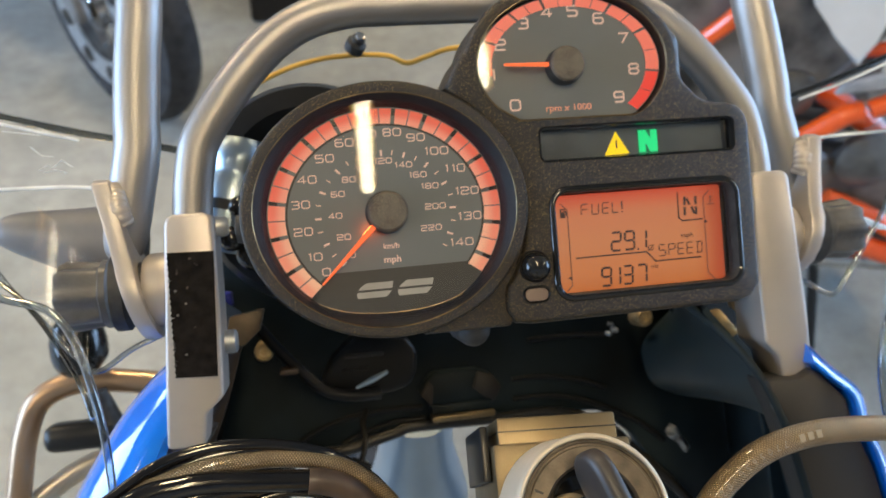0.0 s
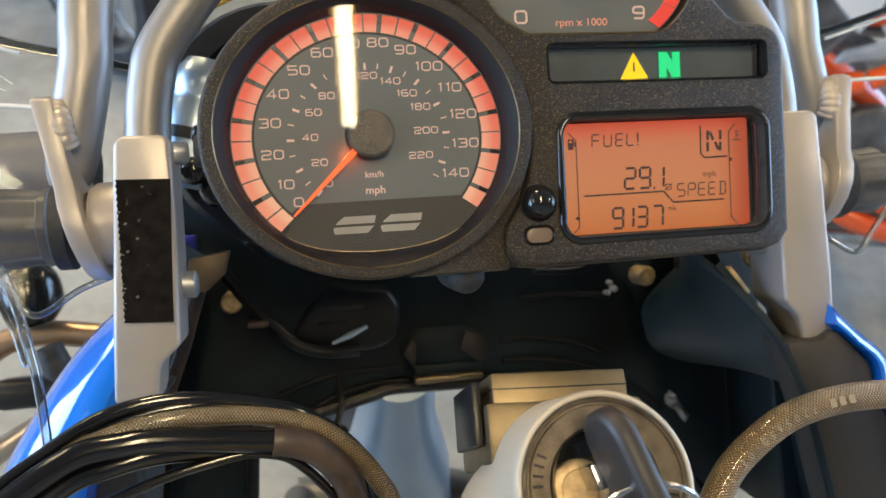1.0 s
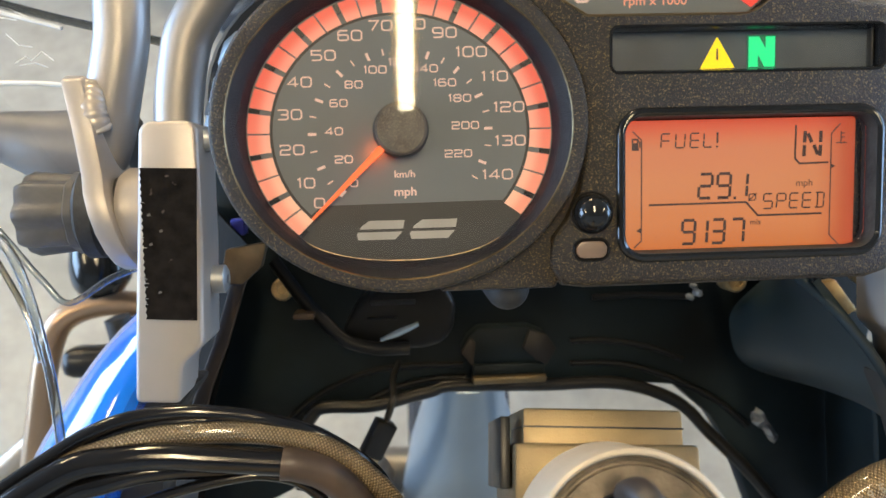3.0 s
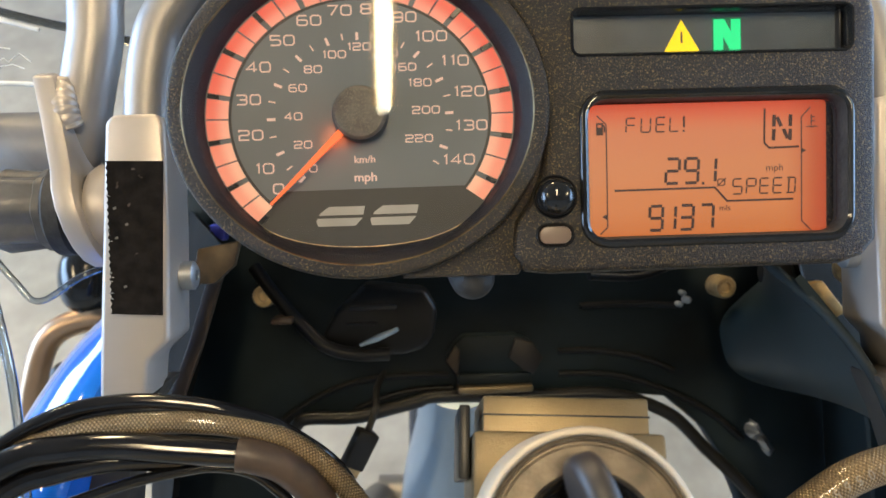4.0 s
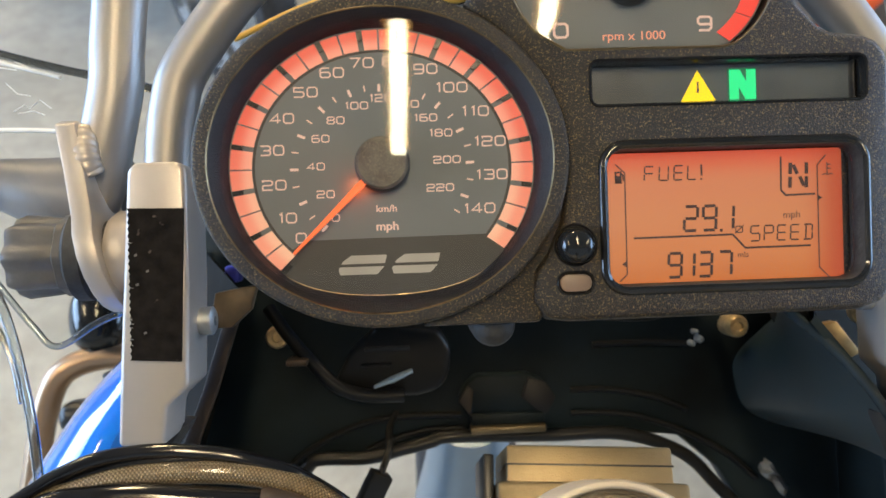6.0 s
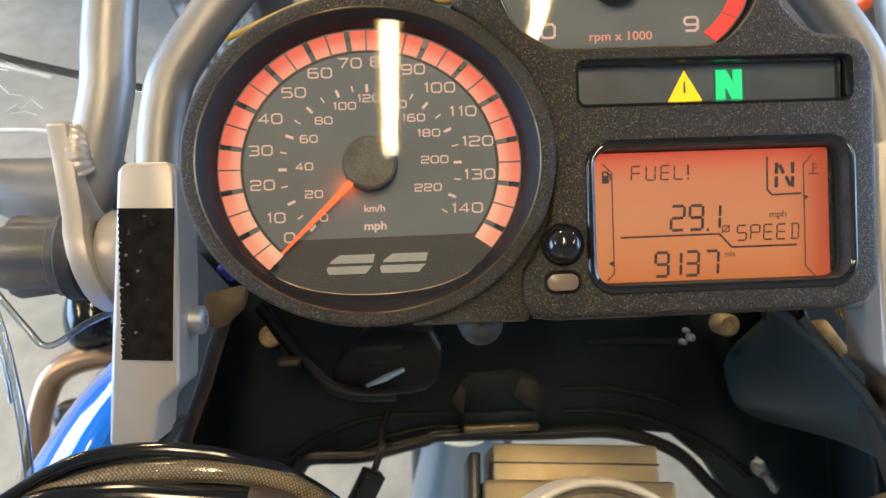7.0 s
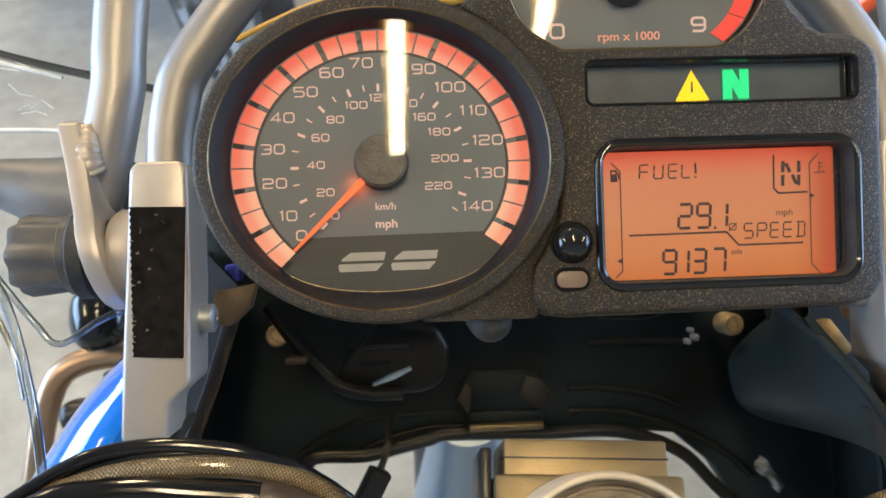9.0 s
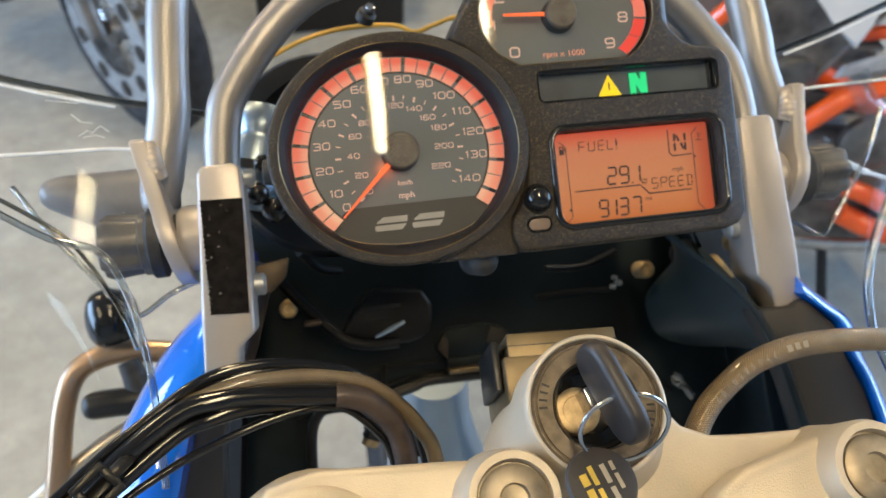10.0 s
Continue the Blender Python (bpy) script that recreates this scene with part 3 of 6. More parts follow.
collar = [(39.6, 70), (36, 66), (29.1, 53.4), (40, 44), (52, 32), (60, 15), (62, -5), (60, -20), (55, -31), (50.5, -37), (50, -47), (54, -53.5), (62, -54.5), (162, -54), (170, -51.5), (174.5, -46),
          (174.5, 30), (173.3, 34.5), (170, 38.5), (165, 40.4), (155, 41.5), (150, 44), (143.5, 51), (141.3, 56), (141.5, 66)]
upper = oval(TC[0] + 0.3, 63, 51.3, 37, 40, 5, 170)
HOUSE = [p for p in collar + upper]
part("housing", holed(HOUSE, [TELL, LCDW, tach_outline(TA + 1.2, TB + 1.2, 36.8)], 6.0, -24.0, 2.2, 10.0), M_HOUSE, cluster, "grained black plastic housing")
part("rear_shell", join(box(50, 160, -40, 85, -46, -24, 8, 3), box(-42, 40, -38, 42, -42, -10, 8, 3)), M_SMOOTH, cluster)
part("web", prism([(31, 53), (46, 42), (60, 24), (66, 0), (62, -30), (52, -54.5), (12, -54.5), (14, -52), (32, -44), (50, -26), (57, 0), (50, 28), (30, 49)], -22, 3.0, 1.0), M_HOUSE, cluster)

# speedometer rim: a broad rounded ring whose inside slopes down to the dial
ring = [(oval(0, 2, 61, 54), -24), (oval(0, 2, 63, 56), -4), (oval(0, 2, 63, 56), 6), (oval(0, 2, 62.8, 55.8), 7.4), (oval(0, 2, 62.2, 55.2), 8.1), (oval(0, 2, 61.5, 54.5), 8.35), (oval(0, 1.8, 57.8, 51.2), 8.3)]
part("speedometer_rim", stack(ring), M_HOUSE, cluster, "grained black rim with a fine bright line")
# a gold line paints the highlight on the rim's inner edge
part("rim_line", stack([(oval(0, 1.8, 57.8, 51.2), 8.25), (oval(0, 1.8, 57.5, 50.9), 8.5), (oval(0, 1.8, 57.2, 50.6), 8.1)]), M_RIMLINE, cluster)
part("speedometer_funnel", stack([(oval(0, 1.8, 57.2, 50.6), 8.1), (oval(0, 1.0, 54.0, 48.6), 5.4), (oval(0, 0.2, DA - 0.2, DB - 0.2), 0.3)]), M_FUNNEL, cluster)
face = [p for p in oval(0, 0, DA + 0.6, DB + 0.8, 96)]
part("speedometer_dial", prism(face, -3.0, 0.0), M_DIAL, cluster, "dark grey dial card")
# the foot of the funnel reaches further in over the dial than its sides
lip_a = [227 + 86 * i / 36 for i in range(37)]
lip_w = [math.sin(math.pi * i / 36) ** 1.2 for i in range(37)]
lip_in = [(52.4 * math.cos(radians(a)), (47.6 - 4.2 * w) * math.sin(radians(a)), 0.5 + 1.2 * w) for a, w in zip(lip_a, lip_w)]
lip_out = [(57.0 * math.cos(radians(a)), 1.8 + 50.4 * math.sin(radians(a)), 8.0) for a in lip_a]
lip = bmesh.new()
lip_rows = [[lip.verts.new(Vector(p).lerp(Vector(q), k) + Vector((0, 0, 0.9 * math.sin(math.pi * k)))) for p, q in zip(lip_in, lip_out)] for k in (0, 0.3, 0.6, 1.0)]
for r0, r1 in zip(lip_rows, lip_rows[1:]):
    for i in range(36):
        lip.faces.new((r0[i], r0[i + 1], r1[i + 1], r1[i]))
part("funnel_foot", lip, M_FUNNEL, cluster, "black sloping foot of the dial funnel")
# the same edge highlight, painted in brass along the foot
part("foot_line", sweep(lip_in, 0.22, 6), M_BRASS, cluster, "fine edge line with its highlight painted in brass")
dark = [(-27.5, -24.0), (34.5, -23.6)] + [p for p in oval(0, 0, DA, DB, 40, -32, -137)]
part("dial_foot", prism(dark, -0.5, 0.15), M_DIALDARK, cluster, "black lower field of the dial")


def on_dial(angle, k):
    return (k * DA * math.cos(radians(angle)), k * DB * math.sin(radians(angle)))


MPH = [227.3, 209, 189.1, 169.4, 150, 131.4, 113.8, 97.4, 82.6, 66.2, 48.6, 30, 10.6, -9.1, -29, -47.3]


def at_speed(mph):
    i = min(int(mph // 10), 14)
    return MPH[i] + (MPH[i + 1] - MPH[i]) * (mph / 10 - i)


# the scale: two lit blocks for every ten miles an hour
for i in range(29):
    a0, a1 = at_speed(5 * i), at_speed(5 * i + 5)
    a0 -= 1.2 if i % 2 == 0 else 0.38
    a1 += 1.2 if i % 2 == 1 else 0.38
    steps = [a0 + (a1 - a0) * j / 4 for j in range(5)]
    outline = [on_dial(a, 0.985) for a in steps] + [on_dial(a, 0.846) for a in steps[::-1]]
    part("scale_block", prism(outline, -0.2, 0.6), M_RING, cluster, smooth=False)
# dark bars stand between the tens; a dark ring paints shade inside the blocks
for i in range(15):
    a = at_speed(10 * i)
    o = [on_dial(a + d, k) for d, k in ((1.0, 0.915), (1.0, 0.985), (-1.0, 0.985), (-1.0, 0.915))]
    part("scale_divider", prism(o[::-1], 0.0, 1.0), M_SMOOTH, cluster, smooth=False)
arc = [a for a in range(-46, 227, 4)]
part("scale_shade_ring", prism([on_dial(a, 0.844) for a in arc] + [on_dial(a, 0.826) for a in arc[::-1]], 0.0, 0.2), M_DIALDARK, cluster, "dark ring painting the shadow inside the lit scale")
for text, x, y in (("0", -28.4, -23.0), ("10", -33, -16.1), ("20", -36.9, -4.8), ("30", -37.2, 7), ("40", -33.5, 17.7), ("50", -25.2, 26.4), ("60", -16.1, 32.8), ("70", -5.9, 35.9), ("80", 5.2, 36.2),
                   ("90", 15.7, 33.3), ("100", 24.3, 26.8), ("110", 32.1, 18.5), ("120", 36.8, 8.1), ("130", 37.1, -3.3), ("140", 32.5, -14.8)):
    part("numeral", numeral(text, x, y, 3.15, 0.1, 1.05, 0.165), M_DIGIT, cluster, smooth=False)
for text, x, y in (("0", -16.5, -16.5), ("20", -19.6, -8.4), ("40", -22.6, 1.1), ("60", -20.7, 10.5), ("80", -15.4, 16.6), ("100", -8.3, 21.4), ("120", 0.1, 23.8), ("140", 9.0, 21.5), ("160", 15.1, 16.7), ("180", 20.1, 11.4), ("200", 22.1, 2.2), ("220", 19.5, -7.3)):
    part("numeral", numeral(text, x, y, 2.3, 0.1, 1.05, 0.19), M_DIGIT, cluster, smooth=False)
for i in range(24):
    a = at_speed(6.214 * i)
    big = i % 2 == 0
    p, q = on_dial(a, 0.545 if big else 0.555), on_dial(a, 0.60)
    part("scale_tick", stroke([[p, q]], 0.95 if big else 0.5, 0.1, 0.12), M_DIGIT, cluster, smooth=False)
part("dial_word", lettering("km/h", 3.3, 0.9, -14.0, 0.2, 1.1, bold=0.06), M_DIGIT, cluster, smooth=False)
part("dial_word", lettering("mph", 4.0, 1.0, -20.0, 0.2, 1.12, bold=0.10), M_DIGIT, cluster, smooth=False)
# maker's model mark as two plain slanted shapes
for x0 in (-16.2, 2.0):
    sl = 0.42
    outer_mark = [(x0 + 0.6, -36.2), (x0 + 13.2, -36.2), (x0 + 14.4 + sl * 3, -33.6), (x0 + 15.8 + sl * 2, -29.6), (x0 + 4.5, -29.6), (x0 + 1.6, -31.6), (x0, -34.4)]
    part("model_mark", prism(outer_mark, 0.1, 0.3), M_GREYMARK, cluster, "slanted pale grey mark", smooth=False)
    slit = [(x0 - 0.6, -33.5), (x0 + 16.5, -33.5), (x0 + 17.0, -32.5), (x0, -32.5)]
    part("model_mark_slit", prism(slit, 0.2, 0.4), M_DIALDARK, cluster, smooth=False)


def needle(cx, cy, tip, w0, w1, z, hub_r, hub_h, name):
    d = (Vector(tip) - Vector((cx, cy))).normalized()
    s = Vector((-d.y, d.x))
    c, t = Vector((cx, cy)), Vector(tip)
    pts = [c - s * w0, t - s * w1, t + s * w1, c + s * w0]
    part(name + "_needle", prism([tuple(p) for p in pts], z, z + 1.0, 0.3, 1), M_NEEDLE, cluster, "glowing orange needle")
    part(name + "_hub", lathe([(hub_r * 0.96, 1.0), (hub_r, 2), (hub_r, hub_h - 1.0), (hub_r - 0.9, hub_h), (0, hub_h + 0.3)], Matrix.Translation((cx, cy, 0))), M_HUB, cluster, "grained grey-brown needle hub")
    # a dark collar added to paint the shadow round the hub
    part(name + "_hub_shade_ring", lathe([(hub_r + 0.1, 0.2), (hub_r + 0.7, 0.2), (hub_r + 0.35, hub_h - 2.2), (hub_r + 0.1, hub_h - 1.8)], Matrix.Translation((cx, cy, 0))), M_DIALDARK, cluster, "dark ring painting the shadow round the hub")


needle(0.0, 1.2, (-30.6, -28.4), 1.5, 0.45, 4.0, 8.8, 7.0, "speedometer")
# the light guide under the needle's root reddens the dial beside it
M_GUIDE = glow("lit_needle_guide", (1.0, 0.15, 0.03), 16.0)
part("needle_guide", prism([(-5.6, -4.7), (-6.7, -3.5), (-11.2, -8.0), (-10.4, -8.9)], 1.2, 3.6), M_GUIDE, cluster, "glowing root of the needle", smooth=False)


def dome(outline, cx, cy, r, z, n=10):
    """A shallow convex glass over an outline."""
    bm = bmesh.new()
    rings = []
    for k in range(n, 0, -1):
        f = k / n
        ringv = []
        for x, y in outline:
            px, py = cx + (x - cx) * f, cy + (y - cy) * f
            ringv.append(bm.verts.new((px, py, z - ((px - cx) ** 2 + (py - cy) ** 2) / (2 * r))))
        rings.append(ringv)
    mid = bm.verts.new((cx, cy, z))
    m = len(outline)
    for a, b in zip(rings, rings[1:]):
        for i in range(m):
            bm.faces.new((a[i], a[(i + 1) % m], b[(i + 1) % m], b[i]))
    for i in range(m):
        bm.faces.new((rings[-1][i], rings[-1][(i + 1) % m], mid))
    return bm


glass = part("speedometer_glass", dome(oval(0, 0.5, DA + 1.6, DB + 1.6), 0, 0.5, 300, 9.3), M_GLASS, cluster, "domed clear dial glass")
glass.visible_shadow = False

# rev counter
part("tachometer_dial", prism(tach_outline(TA, TB, 38.0), -3.0, 0.5), M_DIAL, cluster, "dark grey dial card")
part("tachometer_line", stack([(tach_outline(TA + 1.3, TB + 1.3, 36.7), 6.1), (tach_outline(TA + 0.9, TB + 0.9, 37.1), 6.5), (tach_outline(TA + 0.5, TB + 0.5, 37.5), 6.1)]), M_BRONZE, cluster)
RPM = [188, 157, 129, 106, 84, 60, 30, -8, -45]
for i in range(16):
    a0 = RPM[i // 2] + (RPM[i // 2 + 1] - RPM[i // 2]) * (i % 2) / 2
    a1 = RPM[i // 2] + (RPM[i // 2 + 1] - RPM[i // 2]) * (i % 2 + 1) / 2
    a0 -= 1.1 if i % 2 == 0 else 0.4
    a1 += 1.1 if i % 2 == 1 else 0.4
    steps = [a0 + (a1 - a0) * j / 4 for j in range(5)]
    o = [(TC[0] + TA * k * math.cos(radians(a)), TC[1] + TB * k * math.sin(radians(a))) for k, st in ((0.985, steps), (0.845, steps[::-1])) for a in st]
    part("scale_block", prism(o, 0.3, 1.0), M_BLOCKRED if i > 13 else M_TACHBLOCK, cluster, smooth=False)
for text, x, y in (("0", 62.6, 45), ("1", 53.0, 59.0), ("2", 57.7, 72.6), ("3", 69.1, 81.9), ("4", 80.7, 86.7), ("5", 93, 86.8), ("6", 105.3, 83), ("7", 116.8, 73.4), ("8", 120.9, 59), ("9", 112.6, 46.3)):
    part("numeral", numeral(text, x, y, 4.6, 0.6, 1.0, 0.19), M_DIGIT, cluster, smooth=False)
part("dial_word", lettering("rpm x 1000", 4.2, 87.8, 42.6, 0.7, 1.12, bold=0.05), M_TACHWORD, cluster, smooth=False)
needle(86.8, 61.6, (57.5, 62.6), 1.2, 0.6, 4.5, 8.0, 8.0, "tachometer")
glass = part("tachometer_glass", dome(tach_outline(TA + 0.8, TB + 0.8, 37.2), TC[0], TC[1], 370, 8.6), M_GLASS, cluster, "domed clear dial glass")
glass.visible_shadow = False

# warning lamps
part("telltale_panel", prism(grown(TELL, -0.3), -0.6, -0.2), M_TELL, cluster, "dark smoked window")
part("warning_triangle", prism([(103.8, 19.6), (116.0, 19.9), (109.8, 30.4)], -0.2, 0.1), M_YELLOW, cluster, "lit yellow warning triangle", smooth=False)
part("warning_mark", prism([(109.4, 22.6), (110.2, 22.6), (110.1, 26.4), (109.5, 26.4)], 0.1, 0.2), M_LCDFAINT, cluster, smooth=False)
part("neutral_lamp", prism([(120.4, 19.4), (130.6, 19.6), (130.6, 30.8), (120.4, 30.8)], -0.2, 0.1), M_GREEN, cluster, "lit green neutral lamp", smooth=False)
part("neutral_letter", join(prism([(120.9, 20.0), (124.2, 20.0), (124.2, 30.3), (120.9, 30.3)], 0.1, 0.2), prism([(126.9, 20.0), (130.2, 20.0), (130.2, 30.3), (126.9, 30.3)], 0.1, 0.2), prism([(120.9, 30.3), (126.5, 20.0), (130.2, 20.0), (124.6, 30.3)], 0.1, 0.21)), M_GREENPALE, cluster, smooth=False)
part("telltale_rim", stack([(grown(TELL, 1.0), 5.9), (grown(TELL, 0.7), 6.6), (grown(TELL, 0.1), 6.5), (grown(TELL, -0.5), 4.5), (grown(TELL, -0.9), -0.6)]), M_GLOSSBLK, cluster, "gloss black rim of the lamp window")
for sx in (163.6,):
    part("rim_step", box(sx - 0.35, sx + 0.35, 18.6, 32.8, -0.6, 2.6, 0.2), M_SMOOTH, cluster)
glass = part("telltale_glass", prism(grown(TELL, -0.2), 1.2, 1.5), M_GLASS, cluster)
glass.visible_shadow = False

# orange display
part("lcd_frame", stack([(grown(LCDW, 2.3), 5.9), (grown(LCDW, 2.0), 6.6), (grown(LCDW, 1.2), 7.3), (grown(LCDW, 0.3), 7.4), (grown(LCDW, -0.7), 6.6)]), M_GLOSSBLK, cluster, "gloss black rim of the display")
part("lcd_well", stack([(grown(LCDW, -0.65), 6.7), (grown(LCDW, -1.0), 3.5), (grown(LCDW, -1.2), -0.6), (grown(LCDW, -1.35), -1.2)]), M_RUBBER, cluster, "dull black wall of the display")
lcd = part("lcd_screen", prism(rrect(77.0, 160.4, -44.0, 2.4, 1.5), -1.6, -1.0), M_LCD, cluster, "backlit orange display")


def lit(name, lines, w=0.75, mat=None):
    return part(name, stroke(lines, w, -0.95, 0.1), mat or M_LCDINK, lcd, smooth=False)


SEG = {"a": ((0, 1), (1, 1)), "b": ((1, 1), (1, 0.5)), "c": ((1, 0.5), (1, 0)), "d": ((0, 0), (1, 0)), "e": ((0, 0.5), (0, 0)), "f": ((0, 1), (0, 0.5)), "g": ((0, 0.5), (1, 0.5)), "n": ((0, 1), (1, 0)), "m": ((0.3, 1), (0.3, 0))}
DIGITS = {"1": "bc", "2": "abged", "3": "abgcd", "7": "abc", "9": "gfabcd"}
LETTERS = {"F": "afge", "U": "fbedc", "E": "afged", "L": "fed", "S": "afgcd", "P": "abfge", "D": "abcdm", "N": "fenbc"}


def segments(ch, table, x, y, w, h, weight, slant=0.06):
    lines = []
    for s in table[ch]:
        (x0, y0), (x1, y1) = SEG[s]
        p, q = Vector((x0, y0)), Vector((x1, y1))
        p, q = p.lerp(q, 0.07), q.lerp(p, 0.07)
        lines.append([(x + v.x * w + slant * v.y * h, y + v.y * h) for v in (p, q)])
    return lit("lcd_character", lines, weight)


for ch, x in zip("FUEL", (90.4, 95.6, 100.8, 105.6)):
    segments(ch, LETTERS, x, -7.2, 3.2, 4.9, 0.55)
lit("lcd_character", [[(110.6, -2.1), (110.6, -5.9)], [(110.5, -6.8), (110.5, -7.4)]], 0.75)
for ch, x, w in (("2", 103.9, 4.6), ("9", 110.5, 4.6), ("1", 116.6, 4.6)):
    segments(ch, DIGITS, x, -25.0, w, 8.4, 1.05)
lit("lcd_character", [[(116.6, -25.2), (117.5, -25.2)]], 1.0)
lit("lcd_character", [_box() and [(122.2 + 2.4 * px, -26.2 + 2.2 * py) for px, py in _box()], [(121.9, -26.5), (125.0, -23.7)]], 0.4)
for ch, x in zip("SPEED", (127.3, 132.1, 136.8, 141.5, 146.0)):
    segments(ch, LETTERS, x, -29.3, 3.2, 5.2, 0.55)
for ch, x in zip("9137", (97.9, 102.4, 108.6, 115.6)):
    segments(ch, DIGITS, x, -41.0, 4.5, 8.3, 1.05)
part("lcd_word", lettering("mph", 3.4, 142.2, -20.6, -0.88, 1.05, bold=0.02), M_LCDINK, lcd, smooth=False)
part("lcd_word", lettering("mls", 2.8, 124.6, -34.0, -0.88, 1.05, bold=0.02), M_LCDINK, lcd, smooth=False)
lit("lcd_rule", [[(86.1, -27.0), (121.1, -26.8), (125.4, -31.6), (148.7, -31.5)]], 0.7)
lit("gear_box", [[(138.8, -0.2), (138.6, -11.9), (140.3, -13.7), (150.8, -13.5)]], 0.7)
for seg_line in ([(142.2, -2.4), (142.0, -6.4)], [(142.0, -7.3), (141.8, -11.2)], [(147.9, -2.4), (147.8, -6.4)], [(147.8, -7.3), (147.6, -11.2)], [(143.2, -3.2), (144.6, -6.4)], [(145.4, -7.3), (146.8, -10.6)]):
    lit("lcd_character", [seg_line], 1.3)
lit("fuel_scale", [[(80.4, -1.2), (83.6, -4.3), (83.5, -39.5), (80.9, -41.9)]], 0.5, M_LCDFAINT)
lit("heat_scale", [[(154.9, 0.0), (151.7, -3.4), (151.6, -39.2), (155.1, -42.8)]], 0.5, M_LCDFAINT)
part("scale_arrow", prism([(151.6, -13.9), (153.4, -14.9), (151.6, -15.9)], -0.9, -0.8), M_LCDINK, lcd, smooth=False)
part("scale_arrow", prism([(83.4, -34.9), (81.6, -35.9), (83.4, -36.9)], -0.9, -0.8), M_LCDINK, lcd, smooth=False)
lit("fuel_symbol", [[(80.4, -7.6), (80.4, -4.0), (82.2, -4.0), (82.2, -7.6), (80.4, -7.6)], [(80.2, -7.6), (82.6, -7.6)], [(81.0, -7.4), (81.0, -5.2)], [(81.6, -7.4), (81.6, -5.2)], [(82.2, -4.4), (83.0, -5.0), (83.0, -6.9)]], 0.6)
lit("heat_symbol", [[(155.2, -2.6), (155.2, -6.6)], [(155.2, -3.4), (156.6, -3.4)], [(155.2, -4.8), (156.6, -4.8)], [(153.4, -6.9), (154.4, -6.6), (155.4, -6.9), (156.4, -6.6), (157.4, -6.9)]], 0.45, M_LCDFAINT)
glass = part("lcd_glass", prism(grown(LCDW, -2.0), 1.6, 2.0), M_GLASS, cluster)
glass.visible_shadow = False

# push button and light sensor
part("mode_button", lathe([(6.4, 5.0), (6.4, 8.2), (5.6, 10.8), (3.6, 12.6), (0, 13.3)], Matrix.Translation((64.3, -28.6, 0))), M_GLOSSBLK, cluster, "domed gloss black button")
part("button_well", stack([(oval(64.3, -28.6, 7.6, 7.4, 40), 6.05), (oval(64.3, -28.6, 7.2, 7.0, 40), 6.5), (oval(64.3, -28.6, 6.7, 6.5, 40), 6.0)]), M_SMOOTH, cluster)
part("sensor_window", prism(rrect(58.6, 69.4, -44.2, -38.4, 2.8), 5.0, 6.7, 0.5), M_LEDWIN, cluster, "pale oval sensor window")
part("sensor_rim", stack([(grown(rrect(58.6, 69.4, -44.2, -38.4, 2.8), 1.2), 6.05), (grown(rrect(58.6, 69.4, -44.2, -38.4, 2.8), 0.6), 6.9), (rrect(58.6, 69.4, -44.2, -38.4, 2.8), 6.1)]), M_GLOSSBLK, cluster)
part("mount_stub", lathe([(8, -30), (8, -6), (6.5, -1), (3, 1.5), (0, 2)], Matrix.Translation((37, -56, -4)), 24), M_RUBBER, cluster, "round rubber mounting stub")
for sx, sy in ((-61, -1),):
    part("side_stub", lathe([(0, 0), (6, 1), (7, 5), (7, 14), (5.5, 22)], mm_pose(sx - 6, sy, -14, 0, 90, 0), 20), M_RUBBER, cluster, "black rubber grommet")

# ---- windscreen carrier ----
MID = 62.5


def mirror(p):
    return (2 * MID - p[0], *p[1:])


